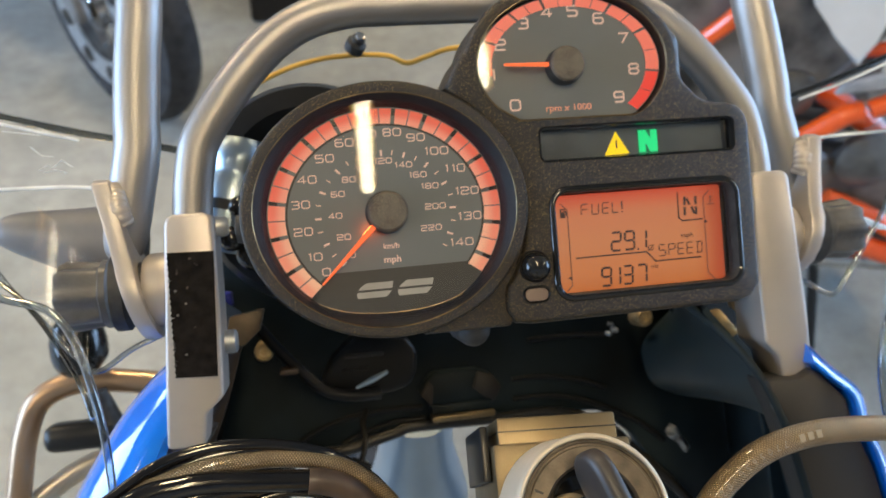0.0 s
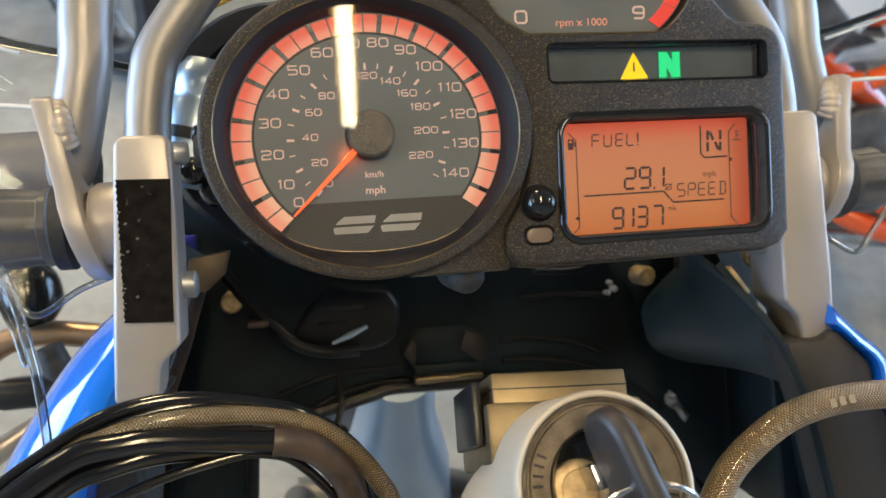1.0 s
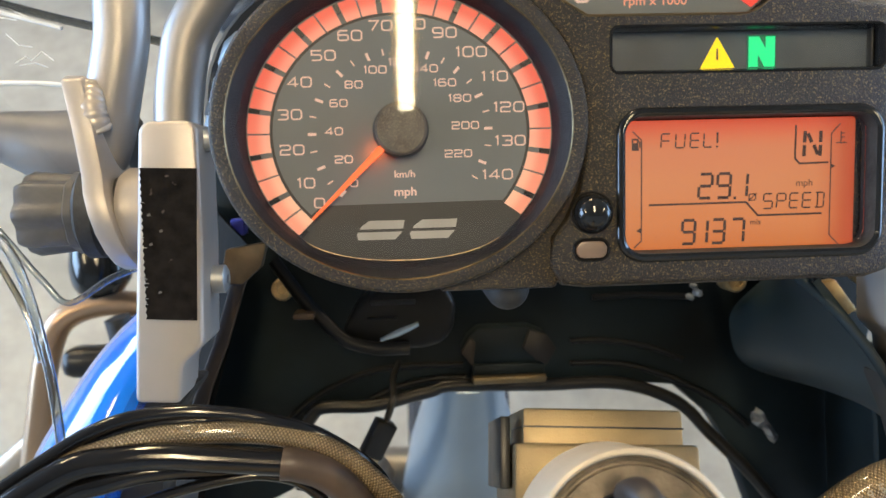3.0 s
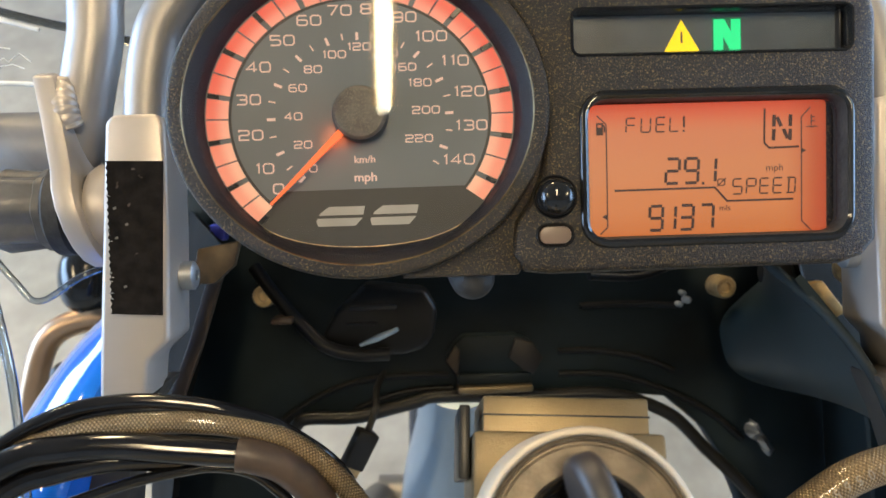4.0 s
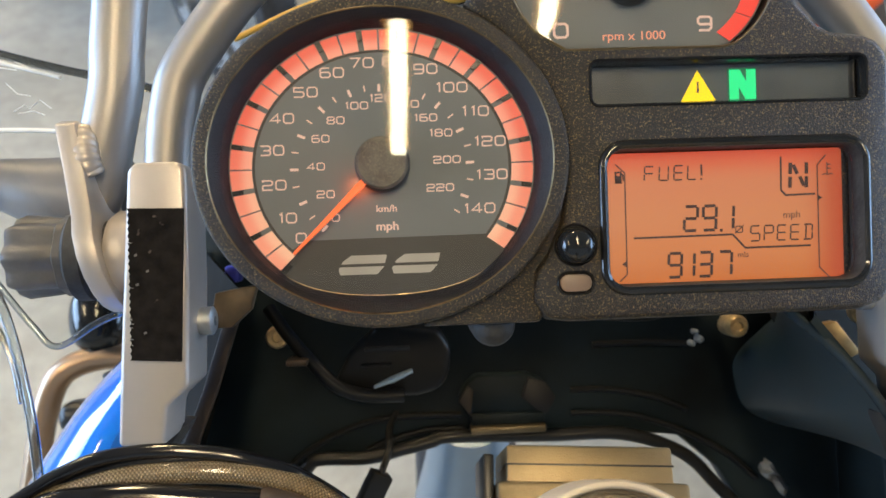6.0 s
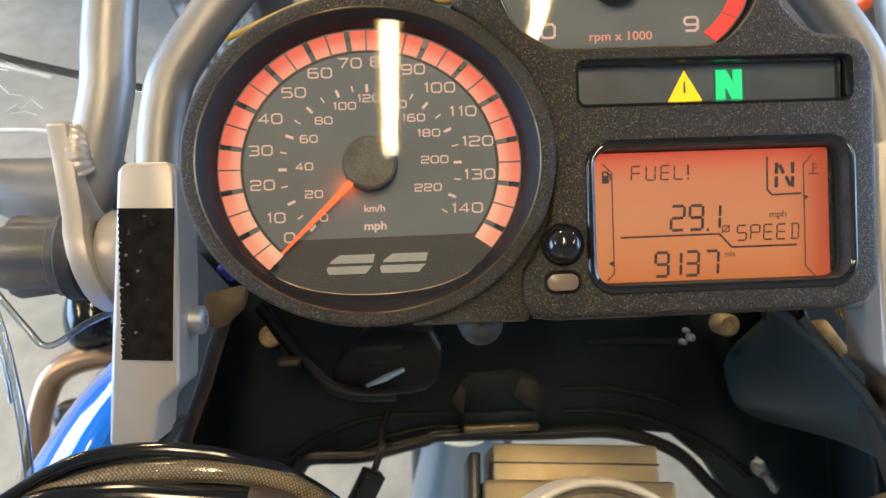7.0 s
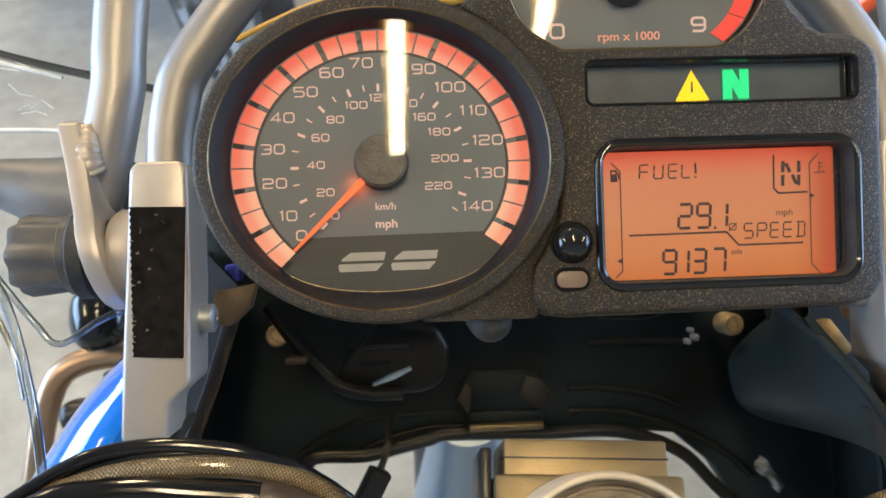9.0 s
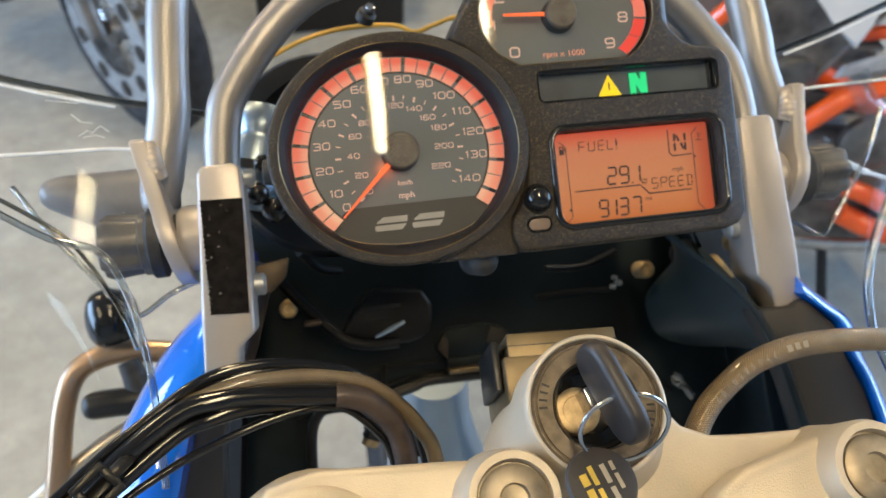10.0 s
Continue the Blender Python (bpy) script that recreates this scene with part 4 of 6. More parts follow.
carrier = thing("windscreen_carrier", G, "silver painted tubular windscreen carrier with side plates and clamp knobs", "windscreen bracket")
hoop = [(-90, -6, -60), (-90, 12, -60), (-87, 33, -60), (-81, 50, -60), (-58, 80, -60), (-34, 100, -60), (-8, 108, -60), (25, 109, -60)]
hoop = hoop + [mirror(p) for p in hoop[::-1]]
part("hoop", sweep(spline(hoop, 8), 9.8, 24), M_TUBE, carrier, "bent silver tube hoop")
PLATE = [(-102, 6), (-99, 9), (-82, 9), (-79, 6), (-79.4, -40), (-81, -80), (-90, -88), (-91.8, -104), (-109.5, -103), (-107.5, -70), (-104.5, -30)]
for side in (1, -1):
    o = [p if side > 0 else mirror((p[0] + (1.5 if p[1] < -80 else 0), p[1] - (4.5 if p[1] < -70 else 0))) for p in PLATE]
    o = o if side > 0 else o[::-1]
    part("side_plate", prism(o[::-1], -74, -44, 2.6, 3), M_ALU, carrier, "matt silver cast side plate")
    f = (lambda p: p) if side > 0 else mirror
    s = 1 if side > 0 else -1
    outer_tube = [f(p) for p in ((-108, 190, -88), (-111, 122, -84), (-114, 93, -82), (-116.5, 62, -80), (-117.5, 46, -80), (-122, 24, -80), (-128, -2, -82), (-130, -12, -84))]
    pts = spline(outer_tube, 6)
    part("outer_tube", sweep(pts, [11.6] * (len(pts) - 9) + [11.4, 11, 10.5, 10, 9.4, 8.6, 7.6, 6.4, 5], 20), M_TUBE, carrier, "silver tube rising along the screen")
    # the tab stands edge-on: a rounded plate round the clamp's axis, leaning out towards the weld
    rim = [(30, -70), (28, -64), (8, -60)] + [(-27 + 25 * math.cos(radians(q)), -74 + 25 * math.sin(radians(q))) for q in range(50, 311, 20)] + [(8, -88), (28, -82)]
    plate = prism(rim, -4.4, 4.4, 1.2)
    for v in plate.verts:
        y, z, d = v.co.x, v.co.y, v.co.z
        v.co = Vector(f((-133.8 + (28 - y) * 0.235 + d, y, z)))
    part("weld_tab", plate, M_ALU, carrier, "flat silver tab welded to the tube")
    bead = spline([f(p) for p in ((-129, 25, -73), (-128, 21, -69.5), (-127, 16, -67), (-126, 11, -66.5), (-125.2, 7, -68))], 14)
    part("weld_bead", sweep(bead, [5.4 + 0.5 * abs(math.sin(k * 0.39)) for k in range(len(bead))], 16), M_ALU, carrier, "scalloped weld bead")
    turn = mm_pose(*f((-112, -27, -72)), 0, -90 * s, 0)
    part("clamp_boss", lathe([(0, -10), (16, -10), (18.5, -7), (18.5, 2), (16.5, 5), (0, 5)], turn, 40), M_ALU, carrier, "round silver boss")
    part("rubber_washer", lathe([(0, 4), (14.5, 4), (14.5, 12), (19.5, 14), (19.5, 20), (17, 22), (0, 22)], turn, 32), M_RUBBER, carrier, "black rubber washer")
    kn = bmesh.new()
    prof = [(15, 21, 0.2), (17, 22, 0.3), (17, 25, 0.4), (15.5, 26, 0.8), (16.5, 42, 1.5), (15, 46, 1.3), (9, 48, 0.4), (0.1, 48.5, 0.0)]
    rings = [[kn.verts.new(((r + lobe * math.cos(8 * a)) * math.cos(a), (r + lobe * math.cos(8 * a)) * math.sin(a), z)) for a in (2 * math.pi * j / 64 for j in range(64))] for r, z, lobe in prof]
    for a, b in zip(rings, rings[1:]):
        for j in range(64):
            kn.faces.new((a[j], a[(j + 1) % 64], b[(j + 1) % 64], b[j]))
    kn.transform(turn)
    part("clamp_knob", kn, M_KNOB, carrier, "grey fluted clamp knob")
    part("plate_bolt", lathe([(6, -2), (6, 3), (4.5, 4), (2.2, 4), (2.0, 2.5), (0, 2.5)], mm_pose(*f((-78, -56, -62)), 0, 90 * s, 0), 20), M_GREYSTEEL, carrier, "steel socket bolt")
    part("plate_bolt", lathe([(5, -2), (5, 3), (4, 4.5), (0, 4.8)], mm_pose(*f((-78, 2, -58)), 0, 90 * s, 0), 20), M_GREYSTEEL, carrier)

tape = [(-80, -9.6)] + [(-101.6 - 0.02 * k + (0.5 if k % 2 else -0.2), -9.0 - 59.6 * k / 44) for k in range(45)] + [(-83, -69.8)]
part_strip = thing("hook_and_loop_strip", G, "black hook-and-loop tape strip stuck on the silver side plate", "tape")
part("tape", prism(tape, -43.8, -42.4), M_VELCRO, part_strip, smooth=False)
for k in range(10):
    x, y = -101.5 + random.random() * 1.2, -12 - 56 * random.random()
    bend = [(x, y, -42.6), (x - 0.8, y + 0.6 * random.random(), -42.0), (x - 1.6 - random.random(), y + 1.4 * random.random() - 0.7, -42.3)]
    part("loose_fibre", sweep(bend, 0.14, 5), M_KNOBPALE, part_strip, "pale loose fibre")
for k in range(4):
    x, y = -100 + 6 * random.random(), -12 - 50 * random.random()
    part("lint", prism([(x, y), (x + 1.2, y + 0.3), (x + 0.9, y + 1.3), (x - 0.2, y + 0.8)], -42.4, -42.25), M_ENGINE, part_strip, "dull speck of lint", smooth=False)

# ---- clear windscreen ----
screen = thing("windscreen", G, "clear acrylic windscreen with polished edges", "windscreen")


def sheet(rows, material, name, label=""):
    bm = bmesh.new()
    grid = [[bm.verts.new(p) for p in spline(r, 6)] for r in rows]
    for a, b in zip(grid, grid[1:]):
        for i in range(len(a) - 1):
            bm.faces.new((a[i], a[i + 1], b[i + 1], b[i]))
    ob = part(name, bm, material, screen, label)
    ob.visible_shadow = False
    return ob


EDGE = [(-196, -5, -26), (-170, -22, -22), (-149, -30, -20), (-139, -46, -20), (-132, -78, -20), (-130, -108, -22), (-131, -150, -28)]
WING_RIGHT = [(330, -8, -24), (297, -30, -20), (282, -41, -20), (265, -70, -20), (257.5, -94, -20), (257, -117, -20), (261, -133, -20), (275, -165, -22)]
EDGE_OUT = [(-290, 60, -120), (-265, 10, -90), (-235, -25, -70), (-205, -50, -58), (-185, -80, -52), (-175, -110, -50), (-172, -150, -52)]
for side in (1, -1):
    f = (lambda p: p) if side > 0 else mirror
    sheet([[f(p) for p in EDGE], [f(tuple(Vector(p).lerp(Vector(q), 0.5) + Vector((0, 0, 6)))) for p, q in zip(EDGE, EDGE_OUT)], [f(p) for p in EDGE_OUT]], M_SCREEN, "side_wing", "clear side wing")
    part("wing_edge", sweep(spline([f(p) for p in EDGE] if side > 0 else WING_RIGHT, 8), 1.9 if side > 0 else 2.5, 10), M_SCREENEDGE, screen, "bright polished edge")
    if side > 0:
        part("wing_back_edge", sweep(spline([(-205, 6, -34), (-192, -1, -31), (-168, -19, -30), (-157, -33, -30), (-147, -52, -30), (-141, -66, -29), (-136, -80, -24)], 8), 1.2, 8), M_SCREENSEAM, screen, "dull back edge of the sheet")
    lobe = [f(p) for p in ((-205, 12, -84), (-185, -17, -76), (-170, -37, -75), (-155, -57, -75), (-145, -66, -75), (-127, -56, -76), (-108, -49, -80))]
    part("lobe_edge", sweep(spline(lobe, 8), 1.5, 10), M_SCREENEDGE, screen, "clear rounded lower edge")
    top = [f(p) for p in ((-205, 40, -92), (-180, 30, -88), (-165, 15, -86), (-155, 0, -85), (-145, -10, -85), (-130, -12, -85), (-112, -14, -86))]
    sheet([lobe, top], M_SCREEN, "lobe_sheet", "clear lower lobe")
    seam = [f(p) for p in ((-98, 46, -100), (-125, 53, -100), (-150, 59, -101), (-185, 69, -102), (-230, 84, -108), (-300, 108, -120))]
    part("screen_seam", sweep(spline(seam, 8), 2.0, 8), M_SCREENSEAM, screen, "dark edge line of the screen")
    # pale strips paint the glare along the polished lips
    part("seam_shine", sweep(spline([(p[0], p[1] - 4, p[2] + 1) for p in seam[2:]], 6), 1.0, 8), M_PAINTEDSHINE, screen, "pale strip painting the glare along a polished lip")
    part("sheet_lip", sweep(spline([f(p) for p in ((-136, 27, -88), (-150, 29, -90), (-165, 30, -91), (-200, 31, -93), (-260, 34, -98))], 6), 1.1, 8), M_PAINTEDSHINE, screen, "pale strip painting the glare along a polished lip")

# a tapering pale strip paints the white streak on the right lobe
part("lobe_shine", sweep(spline([(272, -18, -63), (281, -19.5, -67), (300, -24, -80), (322, -29, -95), (350, -34, -112)], 5), [0.4] + [1.6] * 5 + [2.3] * 10 + [1.6] * 5, 8, 0.6), M_PAINTEDSHINE, screen, "pale strip painting the glare on a fold of the clear lobe")
# scuffs, with their glint painted in as pale strokes
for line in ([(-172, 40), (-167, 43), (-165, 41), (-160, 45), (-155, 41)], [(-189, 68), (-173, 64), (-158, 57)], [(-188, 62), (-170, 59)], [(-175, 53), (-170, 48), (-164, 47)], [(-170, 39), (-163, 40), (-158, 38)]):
    part("scuff", sweep([(x, y, -101) for x, y in line], 0.27, 6), M_PAINTEDSHINE, screen, "pale scuff in the clear sheet, its glint painted on")

# lower edge of the main screen, seen over the cluster
low = [(-75, 76, -122), (-42, 93, -129), (-21, 99, -130), (0, 101, -130), (22, 100, -130), (34, 95, -130), (48, 99, -130), (64, 103, -130), (100, 104, -130)]
# amber base colour paints the lamplight caught in the clear edge
M_AMBEREDGE = shade("acrylic_edge_painted_amber_light", (0.75, 0.46, 0.10), 0.3, vary=0.25, scale=30)
part("lower_edge", sweep(spline(low, 6), 1.6, 8), M_AMBEREDGE, screen, "lower edge of the screen with its amber light painted on")
sheet([low, [(x * 1.08 - 5, y + 70, z - 10) for x, y, z in low], [(x * 1.15 - 9, y + 170, z - 20) for x, y, z in low]], M_SHEET, "main_sheet", "clear curved sheet")
part("screen_grommet", lathe([(0, -4), (6, -4), (6, 1.5), (4, 3), (4, 5), (0, 5.5)], mm_pose(3, 105, -120, -30, 25, 0), 20), M_RUBBER, screen, "black rubber grommet with a bolt")
part("screen_bolt", lathe([(0, 5), (3, 5), (3, 7.5), (0, 8)], mm_pose(3, 105, -120, -30, 25, 0), 16), M_STEEL, screen)

# ---- top yoke, ignition lock ----
Y = G @ pose(62.5 * MM, -118 * MM, 66 * MM, -21, 0, 0)
yoke = thing("fork_yoke", Y, "silver cast top fork yoke with a raised ignition tower", "fork yoke")
body = [(-40, -16), (-60, -13), (-118, -8), (-138, -12), (-148, -24), (-150, -44), (-140, -70), (-100, -86), (-40, -92), (40, -92), (110, -88), (150, -80), (158, -50), (150, -30), (128, -25), (70, -21), (52, -19), (40, -13), (30, 2), (-28, 2)]
part("yoke_body", prism(body[::-1], -44, -14, 4, 3), M_CAST, yoke, "silver cast yoke")
tower = lathe([(58, -44), (50, -33), (42, -21), (35, -8), (31, 3), (29.6, 8), (28.9, 9.6), (28.0, 10), (27.4, 9.7), (27.1, 8)], None, 64)
for v in tower.verts:
    r = math.hypot(v.co.x, v.co.y)
    if r > 29.6:
        # the foot spreads to the sides and towards the rider, and stands straight in front
        k = (29.6 + (r - 29.6) * min(1, max(0.04, 0.35 - 0.9 * v.co.y / r))) / r
        v.co.x, v.co.y = v.co.x * k, v.co.y * k
    v.co.x -= 3.5 * min(1, max(0, (v.co.z + 44) / 40))
    v.co.y -= 2.6 * min(1, max(0, (v.co.z + 44) / 40))
part("ignition_tower", tower, M_CAST, yoke, "silver conical ignition tower")
lock = part("lock_ring", lathe([(28.6, -3), (28.4, -1.2), (27.4, -0.9), (27.0, -1.6), (26.2, -1.6), (25.8, -1.0), (19.4, -1.0), (18.4, -2.5), (18.4, -14), (0, -14)], None, 64), M_LOCK, yoke, "dark bronze-grey lock ring")
lock.matrix_basis = pose(-3.5 * MM, -2.6 * MM, 10 * MM) @ Matrix.Diagonal((0.95, 0.95, 1, 1))
part("lock_well", lathe([(18.3, -2.2), (16.4, -4.5), (15.6, -10), (10.5, -10.5), (10.2, -12)], None, 48), M_GLOSSBLK, lock)
part("lock_barrel", lathe([(10, -13), (10, -5.6), (9.2, -5), (6.5, -5), (6.2, -5.6), (0, -5.6)], Matrix.Translation((-7.5, -0.5, 0)), 32), M_BRASS, lock, "brass-coloured lock barrel")
for i, a in enumerate((-38, -30, -24, -16, -9, 150, 158, 166, 174)):
    o = [(math.cos(radians(a + da)) * r, math.sin(radians(a + da)) * r) for da, r in ((0, 21.6), (2.4, 21.6), (2.4, 25.2), (0, 25.2))]
    part("lock_marking", prism(o, -1.0, -0.85), M_SMOOTH, lock, smooth=False)
# clamps and bolts of the handlebar
for cx, cy, zt in ((-44, -33, 11), (101, -44, 18)):
    part("clamp_cup", lathe([(22.5, -20), (20.4, -6), (19.4, zt - 4), (18, zt), (15, zt), (14, zt - 4), (0, zt - 5)], Matrix.Translation((cx, cy, 0)), 40), M_CAST, yoke, "silver cup round a clamp bolt")
    part("clamp_bolt", lathe([(13.4, zt - 6), (13.4, zt - 1.5), (11.5, zt - 0.5), (6, zt - 0.3), (5.4, zt - 2.5), (0, zt - 3)], Matrix.Translation((cx, cy, 0)), 24), M_BOLT, yoke, "dull bronze bolt head")
part("bar_clamp", bevelled(prism([(30, -95), (33, -52), (40, -42), (53, -35), (74, -31), (84, -28), (118, -27), (150, -36), (160, -95)][::-1], -16, 7), 6, 3), M_CAST, yoke, "silver handlebar clamp")
part("fork_boss", lathe([(44, -44), (38, -24), (34, -14), (31, -11.5), (22, -11), (21.5, -16)], Matrix.Translation((-122, -48, 0)), 40), M_CAST, yoke, "rounded boss round the fork cap")
part("fork_cap", lathe([(21, -16), (21, -8), (19, -5), (10, -5), (9, -7), (0, -7)], Matrix.Translation((-122, -48, 0)), 8), M_BRONZE, yoke, "brown-grey fork cap")

key = thing("ignition_key", Y, "black plastic ignition key standing in the lock", "key")
slab = prism([(x, y) for x, y in rrect(-21, 21, 13, 40, 11, 6)], -3.8, 3.8, 2.8, 3)
slab.transform(Matrix.Translation((-2.5, -1.0, 0)) @ pose(0, 0, 0, 0, 0, -73) @ pose(0, 0, 0, 90, 0, 0))
part("key_head", slab, M_KEY, key, "rounded black key head")
bm = box(-4, 4, -1.5, 1.5, 0, 16, 0.4)
bm.transform(Matrix.Translation((-8, 0, 0)) @ pose(0, 0, 0, 0, 0, -76))
part("key_blade", bm, M_STEEL, key)
kr = thing("key_ring", Y, "thin steel split ring through the key", "key ring")
part("ring", sweep([(-0.8 + 16.5 * math.cos(a), -15 + 11 * math.sin(a), 26 + 9 * math.sin(a + 0.4)) for a in (2 * math.pi * j / 48 for j in range(49))], 0.9, 8), M_STEEL, kr)
fob = thing("key_fob", Y @ pose(-12.5 * MM, -33 * MM, 20 * MM, -12, 6, 12), "round black key fob with gold and white print", "key fob")
part("fob_disc", lathe([(0, -2), (13.2, -2), (14.0, 0), (13.2, 2), (12, 2.3), (0, 2.3)], None, 40), M_KEY, fob)
for x0, x1, y0, y1, mt in ((-8, -5, -6, -1, M_GOLD), (-8, -5, 0.5, 5, M_GOLD), (-3.6, -1.6, -8, -2, M_GOLD), (-3.6, -1.6, -0.5, 7, M_GOLD), (1.4, 3.4, -8, -3, M_WHITEPRINT), (1.4, 3.4, -1.4, 6, M_WHITEPRINT), (5.4, 7.0, -5, 1, M_WHITEPRINT), (5.4, 7.0, 2.4, 6, M_WHITEPRINT)):
    part("fob_print", box(x0, x1, y0, y1, 2.2, 2.45, 0), mt, fob, smooth=False)

reader = thing("switch_box", Y @ pose(0, 38.2 * MM, 0, 0, 0, -3.4) @ pose(0, -38.2 * MM, 0), "bronze-grey switch box behind the ignition lock", "switch box")
part("box_body", box(-29, 31, 6, 28.5, -80, -28, 1.5), M_BRONZE, reader)
part("box_lid", box(-26, 26.5, 20, 39.6, -70, -30, 1.0), M_BRONZE, reader, "flat lid with a seam")
part("lid_seam", box(-26.2, 26.7, 33.4, 34.0, -60, -29.85, 0.1), M_SMOOTH, reader)
part("side_clip", box(-33.2, -29.6, 14, 37, -70, -33, 0.8), M_SMOOTH, reader, "black clip")

# ---- hoses and cables ----
def run(name, pts, r, mat, label, cat, seg=16, group=""):
    ob = part(name, sweep(spline(pts, 10), r, seg), mat)
    ob.matrix_world = G
    return tagged(ob, label, cat, group)


hose = run("brake_hose", [(112, -182, 40), (117, -157, 32), (128, -140, 27), (143, -128, 25), (160, -119, 25), (183, -114.5, 26), (209, -115, 28), (235, -119, 30), (265, -129, 34), (310, -150, 44)], 5.8, M_BRAID, "braided steel brake hose curving over the yoke with part number", "hose")
A = [(-172, -140, 30), (-142, -118, 22), (-114, -100.6, 15.2), (-104.7, -95.7, 14), (-95, -92.4, 12.7), (-83, -91, 11), (-71, -91.4, 9.5), (-57, -93.6, 7.6), (-45, -97, 6.2), (-30, -104.5, 2), (-12, -122, -6), (-4, -145, -14), (0, -175, -24)]
run("clutch_cable", A, 2.5, M_CABLE, "gloss black control cable", "cable", group="control cables")
run("clutch_cable", [(-172, -143, 28), (-142, -121.5, 20), (-114, -104.5, 14.5), (-100, -98.4, 12.6), (-86, -95, 10.6), (-71.7, -94.4, 8.8), (-57, -95, 6.6), (-42, -99.5, 4), (-28, -108, 0), (-12, -126, -9), (-6, -150, -18)], 2.3, M_CABLE, "black ribbed control cable beside the braided hose", "cable", group="control cables")
run("brake_hose", [(-172, -147, 27), (-140, -122, 20), (-118, -108, 15.5), (-102.4, -102, 13.5), (-86, -98.6, 11.5), (-67, -98.5, 9), (-47, -101, 6.5), (-32, -106.3, 4.5), (-22, -112.7, 3.2), (-12, -123, 1), (-4.8, -134, -2), (0.5, -146, -5), (4, -175, -14)], 4.0, M_BRAID, "braided steel brake hose in the cable bundle", "hose")
C = [(-168, -150, 34), (-140, -124, 26), (-112.4, -106.6, 20), (-94.3, -103.7, 17.6), (-80.5, -104.1, 15.7), (-66.4, -106.2, 13.9), (-52, -108.4, 12), (-39, -110.8, 10.5), (-27.2, -116.8, 8.5), (-19.3, -126.8, 6.5), (-14.5, -140.4, 4), (-12, -172, -4)]
run("throttle_cable", C, 4.6, M_CABLE, "thick gloss black cable sheath", "cable", group="control cables")
run("cable_sleeve", [(-43.5, -110, 10.6), (-39, -110.8, 10.4), (-29.5, -115.2, 8.4), (-20.5, -124.5, 6.4), (-15.2, -138, 4), (-12, -172, -4)], 5.7, M_SHRINK, "brown-black tape sleeve round the cable bundle", "cable sleeve")
run("control_cable", [(-168, -154, 33), (-142, -134, 26), (-114.5, -116, 17.3), (-100.6, -111.9, 15.4), (-86.5, -109.8, 13), (-72, -110.5, 10), (-58, -113, 7)], 4.0, M_CABLE, "black control cable under the bundle", "cable", group="control cables")
run("control_cable", [(-166, -160, 34), (-140, -141, 25), (-115, -128.7, 18.3), (-96.3, -122.1, 15.9), (-77.2, -116.9, 13.3), (-57.6, -114.1, 10.7), (-47.7, -114.6, 9.5), (-37.8, -118.4, 8), (-28, -128.6, 6), (-21.2, -140.5, 3), (-18, -165, -4)], 1.9, M_CABLE, "thin black control cable", "cable", group="control cables")
tie = thing("cable_tie", G @ pose(-146 * MM, -131 * MM, 30 * MM, 0, 20, 38), "black plastic cable tie round the cables", "cable tie")
part("band", sweep([(16 * math.cos(a), 3 * math.sin(2 * a) * 0, 14 * math.sin(a)) for a in (2 * math.pi * j / 32 for j in range(33))], 1.8, 8, 2.2), M_SMOOTH, tie)
part("tie_head", join(box(-8, 8, 4, 7.5, 12, 21, 1), box(-8, 8, -7.5, -4, 12, 21, 1), box(-8, -4.5, -4.5, 4.5, 12.3, 20.7, 1), box(4.5, 8, -4.5, 4.5, 12.3, 20.7, 1)), M_SMOOTH, tie, "square tie head")

# print on the right-hand hose, following its curve, upside down
P = spline([(112, -182, 40), (117, -157, 32), (128, -140, 27), (143, -128, 25), (160, -119, 25), (183, -114.5, 26), (209, -115, 28)], 20)
run_len = [0.0]
for a, b in zip(P, P[1:]):
    run_len.append(run_len[-1] + (b - a).length)


def on_hose(s):
    for i in range(len(P) - 1):
        if run_len[i + 1] >= s:
            f = (s - run_len[i]) / (run_len[i + 1] - run_len[i])
            return P[i].lerp(P[i + 1], f), (P[i + 1] - P[i]).normalized()
    return P[-1], (P[-1] - P[-2]).normalized()


S_END = run_len[-1] - 27
for i, ch in enumerate(("|", "|", "|", " ", "7", "7", "0", "5", "6", "5", "0", "-", "0", "2")):
    if ch == " ":
        continue
    p, t = on_hose(S_END - 4.1 * i)
    x = -t
    z = Vector((0, 0.25, 1)).normalized()
    y = z.cross(x).normalized()
    z = x.cross(y)
    m = Matrix.Translation(p + z * 5.95) @ Matrix((x, y, z)).transposed().to_4x4()
    if ch == "|":
        bm = box(-1.3, 1.3, -1.7, 1.7, -0.05, 0.05, 0)
        bm.transform(m)
    else:
        bm = lettering(ch, 4.3, 0, 0, 0, 0.95, bold=0.03, m=m)
    part("hose_print", bm, M_WHITEPRINT, hose, smooth=False)

# ---- fairing ----
fairing = thing("touring_motorcycle", G, "blue and dark grey front end of a touring motorcycle", "motorcycle front")
BLADE_OUT = [(-113, -66), (-126, -78), (-141, -94), (-157, -116), (-173, -142), (-194, -190), (-215, -260)]
BLADE_IN = [(-107, -62), (-107, -84), (-112, -99), (-120, -115), (-131, -140), (-146, -190), (-165, -262)]
RIGHT_OUT = [(230, -84), (247, -101), (264, -117), (268.5, -136), (282, -174), (300, -240)]
RIGHT_IN = [(227, -97), (238, -107), (248.5, -117), (252.5, -134), (263, -158), (284, -244)]


